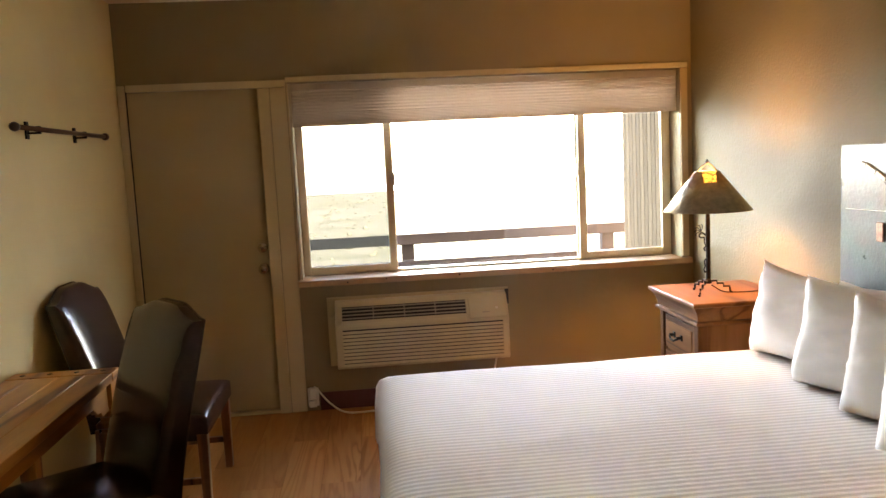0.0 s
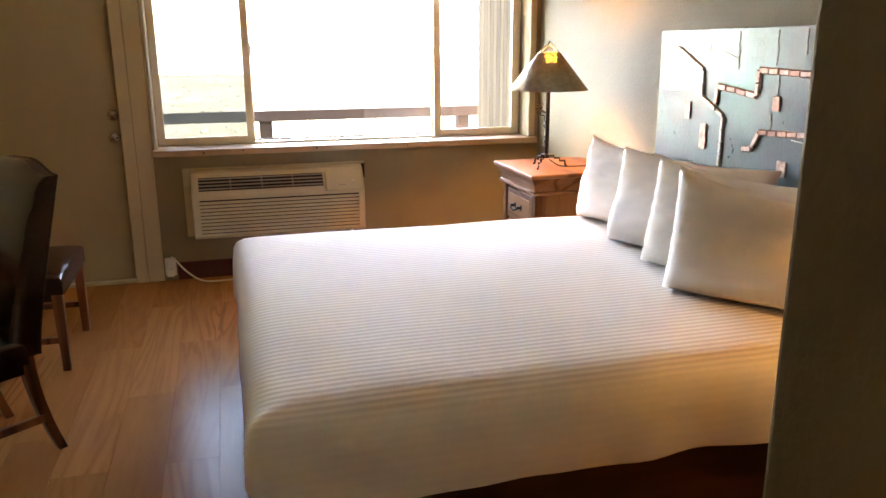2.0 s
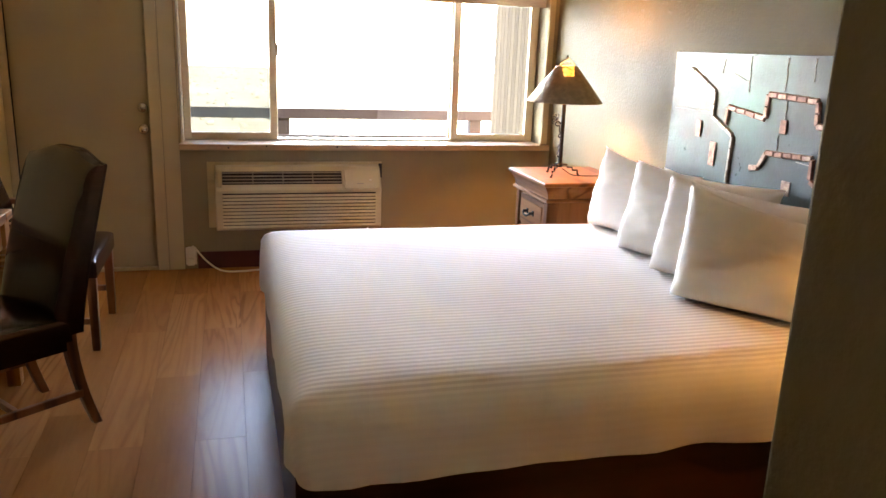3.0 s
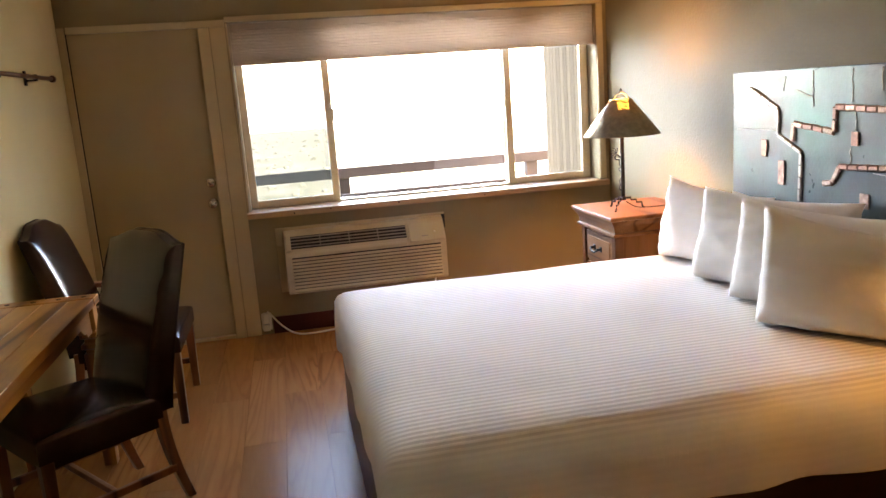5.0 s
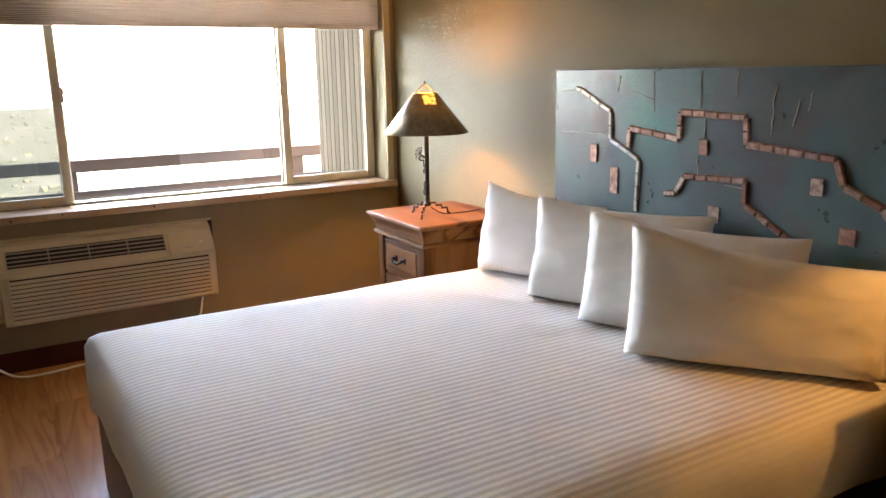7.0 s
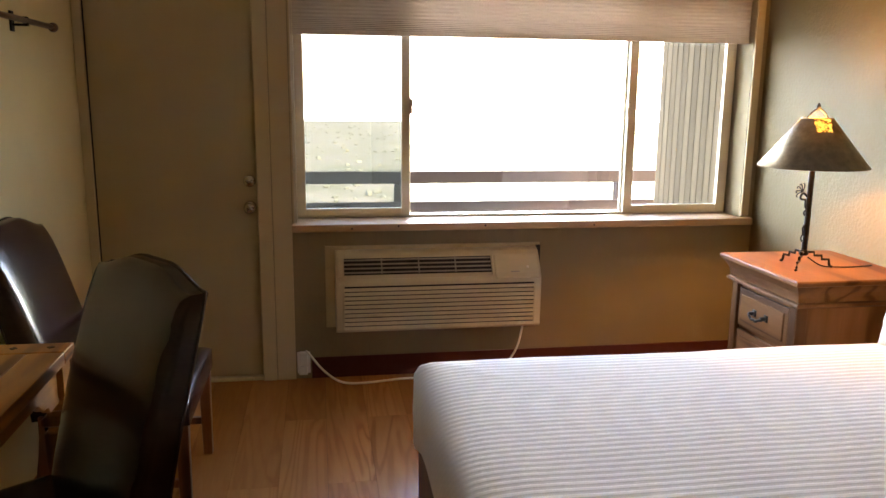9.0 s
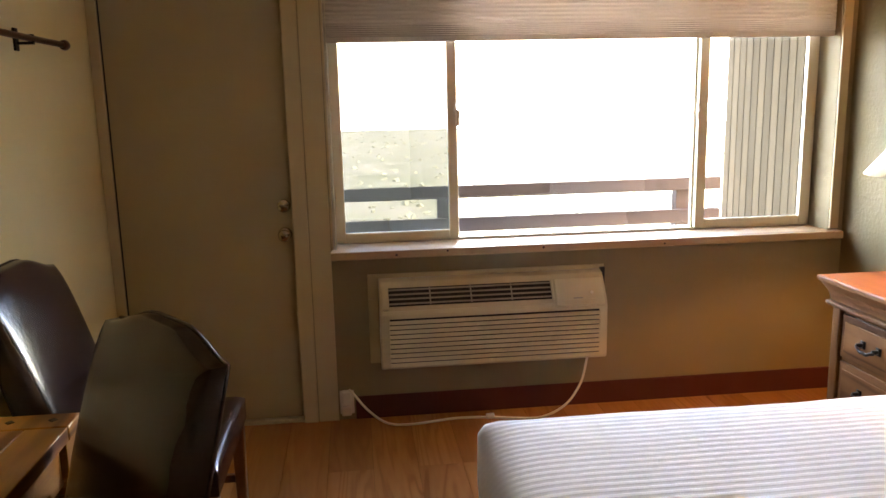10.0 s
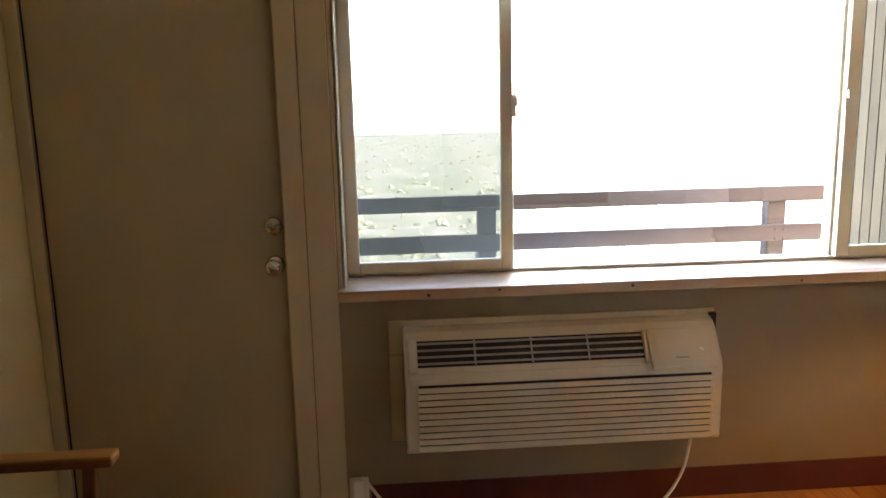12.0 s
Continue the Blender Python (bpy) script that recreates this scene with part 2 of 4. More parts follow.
def scrub():
    k = Mat("scrub_ground", (0.35, 0.33, 0.22), 0.95, spec=0.1)
    v = k.coords()
    a = k.ramp(k.noise(v, 0.35, 8, 0.65), [(0.36, (0.046, 0.053, 0.032)), (0.5, (0.066, 0.070, 0.050)), (0.62, (0.090, 0.090, 0.074))])
    b = k.ramp(k.noise(v, 0.03, 4), [(0.4, (1, 1, 1)), (0.7, (0.7, 0.75, 0.6))])
    k.color(k.mix(1.0, a, b, "MULTIPLY"))
    return k.bump(k.noise(v, 1.2, 6), 0.6, 0.3).m


SCRUB = scrub()
WATER = Mat("water", (0.25, 0.32, 0.36), 0.25).m
LEAF = Mat("shrub_leaf", (0.074, 0.082, 0.054), 0.8, spec=0.2).m


# ---------------------------------------------------------------- mesh helpers
def part(name, bm, material, parent=None, label="", smooth=False, bevel=0.0, seg=2, crease=0):
    """Links a bmesh as one mesh object, under a thing or a part."""
    bmesh.ops.recalc_face_normals(bm, faces=bm.faces)
    me = bpy.data.meshes.new(name)
    bm.to_mesh(me)
    bm.free()
    me.materials.append(material)
    if smooth:
        for p in me.polygons:
            p.use_smooth = True
    if crease:
        me.set_sharp_from_angle(angle=radians(crease))
    ob = new(name, me)
    if parent:
        ob.parent = parent
    if label:
        tagged(ob, label)
    if bevel:
        m = ob.modifiers.new("edge", "BEVEL")
        m.width, m.segments, m.limit_method, m.angle_limit = bevel, seg, "ANGLE", radians(35)
    return ob


def thing(name, m, label, category, group="", kind=""):
    ob = new(name)
    ob.matrix_basis = m
    ob.empty_display_size = 0.1
    return tagged(ob, label, category, group, kind)


def box(x0, x1, y0, y1, z0, z1, bm=None):
    bm = bm or bmesh.new()
    vs = [bm.verts.new((x, y, z)) for x in (x0, x1) for y in (y0, y1) for z in (z0, z1)]
    for f in ((0, 1, 3, 2), (4, 6, 7, 5), (0, 4, 5, 1), (2, 3, 7, 6), (0, 2, 6, 4), (1, 5, 7, 3)):
        bm.faces.new([vs[i] for i in f])
    return bm


def taper(x, y, z0, z1, w0, w1, dx=0.0, dy=0.0, rows=1, bow=0.0, bm=None):
    """A square post from z0 (width w0, shifted by dx, dy at the foot) to z1 (width w1)."""
    bm = bm or bmesh.new()
    rings = []
    for i in range(rows + 1):
        k = i / rows
        w = (w0 + (w1 - w0) * k) / 2
        s = (1 - k) ** (1 + bow)
        cx, cy, cz = x + dx * s, y + dy * s, z0 + (z1 - z0) * k
        rings.append([bm.verts.new((cx + a * w, cy + b * w, cz)) for a, b in ((-1, -1), (1, -1), (1, 1), (-1, 1))])
    for a, b in zip(rings, rings[1:]):
        for i in range(4):
            bm.faces.new((a[i], a[(i + 1) % 4], b[(i + 1) % 4], b[i]))
    bm.faces.new(rings[0])
    bm.faces.new(rings[-1])
    return bm


def revolve(profile, n=32, bm=None, at=(0, 0, 0), caps=True):
    """Turns rows of (radius, z) about the upright axis."""
    bm = bm or bmesh.new()
    rings = []
    for r, z in profile:
        rings.append([bm.verts.new((at[0] + r * math.cos(6.28319 * i / n), at[1] + r * math.sin(6.28319 * i / n), at[2] + z)) for i in range(n)])
    for a, b in zip(rings, rings[1:]):
        for i in range(n):
            bm.faces.new((a[i], a[(i + 1) % n], b[(i + 1) % n], b[i]))
    if caps:
        bm.faces.new(rings[0])
        bm.faces.new(rings[-1])
    return bm


def tube(points, r, n=8, bm=None, taper_to=None):
    """A round bar along points."""
    bm = bm or bmesh.new()
    pts = [Vector(p) for p in points]
    rings, up = [], Vector((0.31, 0.17, 0.93))
    for i, p in enumerate(pts):
        d = (pts[min(i + 1, len(pts) - 1)] - pts[max(i - 1, 0)]).normalized()
        a = d.cross(up)
        if a.length < 0.05:
            a = d.cross(Vector((1, 0, 0)))
        a.normalize()
        b = d.cross(a)
        rr = r if taper_to is None else r + (taper_to - r) * i / (len(pts) - 1)
        rings.append([bm.verts.new(p + rr * (math.cos(6.28319 * k / n) * a + math.sin(6.28319 * k / n) * b)) for k in range(n)])
    for a, b in zip(rings, rings[1:]):
        for i in range(n):
            bm.faces.new((a[i], a[(i + 1) % n], b[(i + 1) % n], b[i]))
    bm.faces.new(rings[0])
    bm.faces.new(rings[-1])
    return bm


def smooth_line(points, steps=6):
    """Catmull-Rom through points."""
    p = [Vector(q) for q in points]
    p = [2 * p[0] - p[1], *p, 2 * p[-1] - p[-2]]
    out = []
    for a, b, c, d in zip(p, p[1:], p[2:], p[3:]):
        for i in range(steps):
            t = i / steps
            out.append(0.5 * (2 * b + (c - a) * t + (2 * a - 5 * b + 4 * c - d) * t * t + (3 * b - a - 3 * c + d) * t**3))
    return out + [p[-2]]


def extrude_profile(profile, x0, x1, bm=None):
    """A closed (y, z) outline carried along x."""
    bm = bm or bmesh.new()
    a = [bm.verts.new((x0, y, z)) for y, z in profile]
    b = [bm.verts.new((x1, y, z)) for y, z in profile]
    n = len(profile)
    for i in range(n):
        bm.faces.new((a[i], a[(i + 1) % n], b[(i + 1) % n], b[i]))
    bm.faces.new(a)
    bm.faces.new(b)
    return bm


def holed_wall(us, zs, holes, t0, t1):
    """A wall along x from y t0 to t1, with cells (i, j) of the grid left open."""
    bm = bmesh.new()
    v = {}

    def vert(i, j, s):
        if (i, j, s) not in v:
            v[i, j, s] = bm.verts.new((us[i], t1 if s else t0, zs[j]))
        return v[i, j, s]

    nu, nz = len(us) - 1, len(zs) - 1
    solid = lambda i, j: 0 <= i < nu and 0 <= j < nz and (i, j) not in holes
    for i in range(nu):
        for j in range(nz):
            if not solid(i, j):
                continue
            for s in (0, 1):
                bm.faces.new([vert(*c, s) for c in ((i, j), (i + 1, j), (i + 1, j + 1), (i, j + 1))])
            for ni, nj, a, b in ((i - 1, j, (i, j), (i, j + 1)), (i + 1, j, (i + 1, j), (i + 1, j + 1)), (i, j - 1, (i, j), (i + 1, j)), (i, j + 1, (i, j + 1), (i + 1, j + 1))):
                if not solid(ni, nj):
                    bm.faces.new((vert(*a, 0), vert(*b, 0), vert(*b, 1), vert(*a, 1)))
    return bm


def structure(ob, label, category):
    return tagged(ob, label, category, kind="structure")


# ---------------------------------------------------------------- the room
XL, XR, YN, YB, H = -1.492, 2.05, 4.84, -1.5, 2.545      # left, right, window and back wall, ceiling
HX, HY = 0.353, 0.252                                     # corner of the entry passage
WX0, WX1, WZ0, WZ1 = -0.50, 1.972, 0.80, 2.05           # window opening
DX0, DX1, DZ = -1.45, -0.66, 2.03                       # door opening

# Wall colours carry each side's light: west lightened, north and east darkened.
structure(part("wall_north", holed_wall([XL - 0.12, DX0, DX1, WX0, WX1, XR + 0.12], [0, WZ0, DZ, WZ1, H], {(1, 0), (1, 1), (3, 1), (3, 2)}, YN, YN + 0.22), WALL_BACKLIT),
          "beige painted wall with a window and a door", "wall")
structure(part("wall_west", box(XL - 0.12, XL, YB - 0.12, YN, 0, H), WALL_LIT), "pale beige painted side wall", "wall")
structure(part("wall_east", box(XR, XR + 0.12, HY, YN, 0, H), WALL_SHADED), "pale beige painted wall behind the bed", "wall")
structure(part("wall_passage", box(HX, HX + 0.12, YB, HY, 0, H), WALL_SHADED, bevel=0.008, seg=3), "beige painted wall of the entry passage", "wall")
structure(part("wall_return", box(HX + 0.12, XR + 0.12, HY - 0.12, HY, 0, H), WALL_SHADED), "beige painted wall end beside the passage", "wall")
# Unseen back wall, made ceiling white so that it bounces light forward.
structure(part("wall_south", box(XL - 0.12, HX + 0.12, YB - 0.12, YB, 0, H), CEIL), "unseen back wall, off-white to bounce light", "wall")
structure(part("ceiling", box(XL - 0.12, XR + 0.12, YB - 0.12, YN + 0.22, H, H + 0.1), CEIL), "off-white painted ceiling", "ceiling")
floor = structure(part("floor", box(XL - 0.12, XR + 0.12, YB - 0.12, YN + 0.22, -0.1, -0.011), GAP), "warm brown wood laminate plank floor", "floor")

bb = bmesh.new()
box(-0.42, XR - 0.014, YN - 0.010, YN, 0, 0.115, bb)
structure(part("baseboard", bb, BASEB, bevel=0.003), "dark red-brown vinyl baseboard under the window", "baseboard")
structure(part("baseboard", box(XR - 0.010, XR, HY, YN, 0, 0.115), BASEB, bevel=0.003), "dark red-brown vinyl baseboard behind the bed", "baseboard")

# door casing and the flat board between door and window
trim = thing("trim", pose(0, 0, 0), "beige painted casing round the door and window", "trim", kind="structure")
part("casing", box(XL + 0.004, DX0 + 0.004, YN - 0.018, YN, 0, 2.066), TRIM, trim, bevel=0.004)
part("casing", box(DX1 - 0.012, -0.602, YN - 0.020, YN, 0, 2.024), TRIM, trim, bevel=0.006, seg=3)
part("casing", box(-0.598, WX0 - 0.004, YN - 0.012, YN, 0, 2.024), TRIM, trim, bevel=0.002)
part("casing", box(DX0 + 0.014, WX0 - 0.004, YN - 0.022, YN, 2.026, 2.068), TRIM, trim, bevel=0.004)
part("casing", box(WX0 - 0.002, XR - 0.03, YN - 0.016, YN, WZ1 + 0.002, 2.085), TRIM, trim, bevel=0.004)
part("casing", box(WX1 + 0.002, XR - 0.03, YN - 0.014, YN, WZ0 + 0.045, WZ1), TRIM, trim, bevel=0.004)
# Solid dark strip stands in for the shade in the door's left slit.
part("gap_shade_strip", box(DX0 + 0.0, DX0 + 0.0065, YN + 0.022, YN + 0.03, 0.021, DZ), DARK, trim)
# Added unseen sheet that stops outdoor light leaking round the door slab.
part("backing", box(DX0 + 0.001, DX1 - 0.001, YN + 0.062, YN + 0.09, 0.0, DZ - 0.001), DARK, trim)

door = thing("door_1", pose(DX0, YN + 0.03, 0), "plain beige painted door, closed", "door", kind="structure")
part("slab", box(0.007, DX1 - DX0 - 0.004, -0.012, 0.03, 0.024, DZ - 0.004), DOOR, door, bevel=0.002)
part("threshold", box(0.0, DX1 - DX0, -0.035, 0.05, 0.0, 0.020), TRIM, door, "painted threshold", bevel=0.004)
for z, r, ball in ((0.925, 0.032, True), (1.057, 0.031, False)):
    bm = revolve([(0.0005, 0), (r, 0), (r, 0.004), (r * 0.8, 0.012), (0.012, 0.014), (0.011, 0.030), (0.018, 0.036), (0.027, 0.046), (0.029, 0.056), (0.025, 0.066), (0.012, 0.072), (0.0005, 0.073)] if ball
                 else [(0.0005, 0), (r, 0), (r, 0.005), (r * 0.85, 0.012), (0.0005, 0.014)], 28)
    bmesh.ops.transform(bm, matrix=pose(-0.710 - DX0, -0.012, z, 90), verts=bm.verts)
    lock = part("door_handle" if ball else "deadbolt", bm, CHROME, door, "round brushed nickel knob" if ball else "round brushed nickel deadbolt", smooth=True)
    if not ball:
        bm = box(-0.019, 0.019, -0.016, 0, -0.005, 0.005)
        bmesh.ops.transform(bm, matrix=pose(-0.710 - DX0, -0.026, z, 0, 18, 0), verts=bm.verts)
        part("thumb_turn", bm, CHROME, lock, bevel=0.002)

# ---------------------------------------------------------------- window
win = thing("window_1", pose(0, 0, 0), "almond vinyl three-pane sliding window", "window", kind="structure")
FY0, FY1 = 4.985, 5.05


def bars(name, x0, x1, z0, z1, w, y0, y1, parent, wb=None, wt=None):
    """Four bars of a frame, each a mesh."""
    wb, wt = wb or w, wt or w
    part(name, box(x0, x0 + w, y0, y1, z0, z1), VINYL, parent, bevel=0.004)
    part(name, box(x1 - w, x1, y0, y1, z0, z1), VINYL, parent, bevel=0.004)
    part(name, box(x0 + w, x1 - w, y0 + 0.002, y1 - 0.002, z0, z0 + wb), VINYL, parent, bevel=0.004)
    part(name, box(x0 + w, x1 - w, y0 + 0.002, y1 - 0.002, z1 - wt, z1), VINYL, parent, bevel=0.004)


SILL_T = 0.838
bars("window_frame", WX0 + 0.002, WX1 - 0.002, SILL_T + 0.001, WZ1 - 0.002, 0.020, FY0 + 0.02, 5.058, win, 0.012)
bars("sash_frame", -0.478, 0.122, SILL_T + 0.014, WZ1 - 0.024, 0.045, FY0, FY0 + 0.03, win, 0.040)
bars("sash_frame", 1.338, 1.952, SILL_T + 0.014, WZ1 - 0.024, 0.050, FY0, FY0 + 0.03, win, 0.040)
part("mullion", box(0.089, 0.128, FY0 + 0.033, FY0 + 0.055, SILL_T + 0.014, WZ1 - 0.024), VINYL, win, bevel=0.003)
part("mullion", box(1.328, 1.356, FY0 + 0.033, FY0 + 0.055, SILL_T + 0.014, WZ1 - 0.024), VINYL, win, bevel=0.003)
for x0, x1, y in ((-0.432, 0.076, FY0 + 0.014), (0.129, 1.327, FY0 + 0.045), (1.389, 1.901, FY0 + 0.014)):
    pane = part("pane", box(x0, x1, y, y + 0.004, SILL_T + 0.02, WZ1 - 0.03), GLASS, win)
    pane.visible_shadow = False
part("insect_screen", box(-0.455, 0.087, FY0 + 0.048, FY0 + 0.049, SILL_T + 0.016, WZ1 - 0.03), SCREEN, win, "fine grey insect screen")
for x in (0.125, 1.334):
    bm = box(x - 0.008, x + 0.008, FY0 - 0.016, FY0 - 0.0005, 1.395, 1.475)
    box(x - 0.005, x + 0.011, FY0 - 0.028, FY0 - 0.017, 1.435, 1.465, bm)
    part("latch", bm, VINYL, win, bevel=0.003)
part("jamb_liner", box(WX0 + 0.0005, WX0 + 0.007, YN + 0.001, FY0 + 0.018, SILL_T + 0.001, WZ1 - 0.001), TRIM, win)
for x in (-0.492, -0.482):
    part("track", box(x, x + 0.004, YN + 0.002, FY0 - 0.004, SILL_T + 0.001, WZ1 - 0.003), VINYL, win)
part("window_sill", box(WX0 - 0.003, XR - 0.025, YN - 0.055, YN - 0.001, WZ0, SILL_T), PINE, win, "raw pine sill board with knots", bevel=0.004)
part("window_sill", box(WX0 + 0.001, WX1 - 0.001, YN, FY0 + 0.06, WZ0 + 0.002, SILL_T - 0.001), PINE, win, "raw pine sill board")
for x, z, r in ((-0.20, 0.816, 0.006), (0.04, 0.826, 0.005), (0.50, 0.822, 0.006), (1.1, 0.815, 0.005)):
    bm = revolve([(0.0003, 0), (r, 0), (r * 0.7, 0.0015), (0.0003, 0.002)], 12)
    bmesh.ops.transform(bm, matrix=pose(x, YN - 0.055, z, 90), verts=bm.verts)
    part("knot", bm, PEG, win)

shade = thing("cellular_shade", pose(0, 4.895, 0), "taupe pleated cellular shade, mostly raised, in the window", "window shade")
SX0, SX1 = WX0 + 0.006, WX1 - 0.006
part("headrail", box(SX0, SX1, -0.022, 0.022, 2.005, 2.046), BLIND, shade, bevel=0.003)
bm = bmesh.new()
zs, z, k = [], 2.004, 0
while z > 1.8045:
    zs.append((z, -0.0165 if k % 2 else -0.0125))
    z -= 0.0095 if z > 1.87 else 0.0045
    k += 1
front = [(d, zz) for zz, d in zs]
extrude_profile(front + [(-d, zz) for d, zz in reversed(front)], SX0, SX1, bm)
part("fabric", bm, BLIND, shade)
part("bottom_rail", box(SX0, SX1, -0.018, 0.018, 1.785, 1.811), BLIND, shade, bevel=0.004)

# ---------------------------------------------------------------- outside
ground = structure(part("ground", box(-1600, 1600, 8, 165, -14, -4.2), SCRUB), "pale dry scrubland with low bushes", "ground")
structure(part("water", box(-3000, 3000, 167, 4500, -15, -4.25), WATER), "hazy pale water reaching to the horizon", "water")
structure(part("backdrop", box(-1600, 1600, 165.2, 166.8, -4.6, -4.0), LEAF), "low dark bank along the far edge of the scrub", "bank")
rng = random.Random(4)
bm = bmesh.new()
for n in range(2600):
    y = 12 + 145 * rng.random() ** 1.8
    x = (rng.random() - 0.5) * y * 1.5 + 0.1 * y
    r = 0.08 + 0.22 * rng.random()
    res = bmesh.ops.create_icosphere(bm, subdivisions=1, radius=r, matrix=pose(x, y, -4.2 + r * 0.25, 0, 0, 360 * rng.random()))
    for w in res["verts"]:
        w.co += Vector((rng.uniform(-0.4, 0.4) * r, rng.uniform(-0.4, 0.4) * r, rng.uniform(-0.45, 0.2) * r))
tagged(part("scrub", bm, LEAF), "scattered dry olive bushes on the slope", "shrubs", kind="stuff")

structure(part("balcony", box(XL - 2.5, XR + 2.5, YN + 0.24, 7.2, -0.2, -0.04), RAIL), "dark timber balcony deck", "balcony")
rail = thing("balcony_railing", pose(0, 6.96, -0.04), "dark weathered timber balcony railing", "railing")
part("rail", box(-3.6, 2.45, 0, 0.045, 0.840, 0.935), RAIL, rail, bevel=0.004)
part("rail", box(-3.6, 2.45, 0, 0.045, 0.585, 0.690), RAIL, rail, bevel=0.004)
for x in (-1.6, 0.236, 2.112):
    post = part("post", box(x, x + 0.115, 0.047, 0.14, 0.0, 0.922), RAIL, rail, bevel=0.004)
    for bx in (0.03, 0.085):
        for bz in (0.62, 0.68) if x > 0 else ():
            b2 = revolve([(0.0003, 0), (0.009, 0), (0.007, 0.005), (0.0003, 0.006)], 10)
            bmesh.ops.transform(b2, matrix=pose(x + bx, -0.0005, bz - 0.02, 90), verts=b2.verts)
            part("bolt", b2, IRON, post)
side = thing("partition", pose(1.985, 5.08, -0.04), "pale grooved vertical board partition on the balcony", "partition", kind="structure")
# Darker rail colour puts the grooves' shade into the backing.
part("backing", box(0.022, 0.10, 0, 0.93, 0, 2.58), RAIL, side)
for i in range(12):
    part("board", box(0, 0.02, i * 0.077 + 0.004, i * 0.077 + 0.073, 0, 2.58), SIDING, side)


# Unseen slab, added to keep direct sun off the railing and partition.
structure(part("roof", box(XL - 2.5, XR + 2.5, YB - 0.4, 6.1, H + 0.12, H + 0.27), RAIL), "unseen dark slab added to block the sun from the balcony", "roof")

# ---------------------------------------------------------------- heater under the window
def wall_unit():
    t = thing("air_conditioner", pose(0, YN, 0), "beige through-wall air conditioner with louvred grille under the window", "air conditioner")
    X0, X1 = -0.290, 0.788
    outline = [(0.0, 0.284), (-0.118, 0.284), (-0.138, 0.289), (-0.149, 0.302), (-0.152, 0.545), (-0.143, 0.574), (-0.075, 0.671), (-0.056, 0.688), (-0.030, 0.697), (0.0, 0.699)]
    part("body", extrude_profile(outline, X0, X1), AC, t, smooth=False, bevel=0.006, seg=3)
    part("wall_plate", box(-0.340, 0.812, -0.010, -0.001, 0.60, 0.718), TRIM, t, bevel=0.002)
    part("wall_plate", box(-0.340, X0 - 0.002, -0.009, -0.001, 0.28, 0.598), TRIM, t, bevel=0.002)
    # Dark block fills the slit beside the body: its shade as colour.
    part("shade_block", box(X1 + 0.001, 0.810, -0.030, -0.011, 0.610, 0.705), DARK, t, "dark block, painted shade of the slit beside the unit")
    # Dark sheet laid on the body: shade between the louvres as colour.
    part("louver_shade_sheet", box(-0.246, 0.746, -0.156, -0.153, 0.304, 0.534), DARK, t)
    for i in range(10):
        z = 0.307 + i * 0.0226
        bm = extrude_profile([(-0.1565, z), (-0.1565, z + 0.0154), (-0.161, z + 0.0149), (-0.168, z + 0.002), (-0.166, z)], -0.250, 0.750)
        part("louver", bm, AC, t)
    part("front_band", extrude_profile([(-0.1525, 0.538), (-0.1445, 0.570), (-0.152, 0.570), (-0.162, 0.556), (-0.163, 0.538)], X0 + 0.012, 0.52), AC, t, bevel=0.002)
    slope = math.degrees(math.atan2(0.070, 0.100))
    M = pose(0, -0.137, 0.583, -slope, 0, 0)

    def tilted(name, x0, x1, d0, d1, h0, h1, mat, parent, bevel=0.0):
        bm = box(x0, x1, -d1, -d0, h0, h1)
        bmesh.ops.transform(bm, matrix=M, verts=bm.verts)
        return part(name, bm, mat, parent, bevel=bevel)

    # Dark sheet under the slats stands for the shade inside the grille.
    grille = tilted("vent_shade_sheet", -0.246, 0.522, 0.001, 0.003, 0.006, 0.098, DARK, t)
    for i in range(4):
        tilted("vent_slat", -0.246, 0.522, 0.004, 0.011, 0.014 + i * 0.023, 0.020 + i * 0.023, AC_SLAT, grille)
    for x in (-0.054, 0.138, 0.330):
        tilted("vent_bar", x - 0.003, x + 0.003, 0.0115, 0.014, 0.006, 0.098, AC_SLAT, grille)
    for x0, x1 in ((X0 + 0.012, -0.248), (0.524, 0.534)):
        tilted("cheek", x0, x1, 0.001, 0.014, -0.012, 0.104, AC, t, 0.004)
    panel = tilted("control_cover", 0.537, X1 - 0.010, 0.001, 0.018, -0.040, 0.106, AC, t, 0.008)
    lid = tilted("lid", 0.562, 0.735, 0.0185, 0.0205, -0.010, 0.085, AC, panel, 0.001)
    bm = revolve([(0.0004, 0), (0.008, 0), (0.006, 0.004), (0.0004, 0.005)], 16)
    bmesh.ops.transform(bm, matrix=M @ pose(0.712, -0.021, 0.022, 90), verts=bm.verts)
    part("button", bm, WHITE_PL, panel)
    tilted("mark", 0.62, 0.665, 0.021, 0.0213, -0.006, 0.0, AC_SLAT, panel)
    return t


conditioner = wall_unit()

outlet = thing("power_outlet", pose(-0.462, YN, 0.03), "cream plug-in power adapter at the wall outlet", "outlet")
part("plate", box(-0.034, 0.034, -0.008, 0, 0.0, 0.118), WHITE_PL, outlet, bevel=0.003)
part("plug", box(-0.022, 0.022, -0.045, -0.009, 0.055, 0.125), WHITE_PL, outlet, bevel=0.006)
part("plug", box(-0.026, 0.020, -0.040, -0.009, 0.0, 0.045), WHITE_PL, outlet, bevel=0.006)
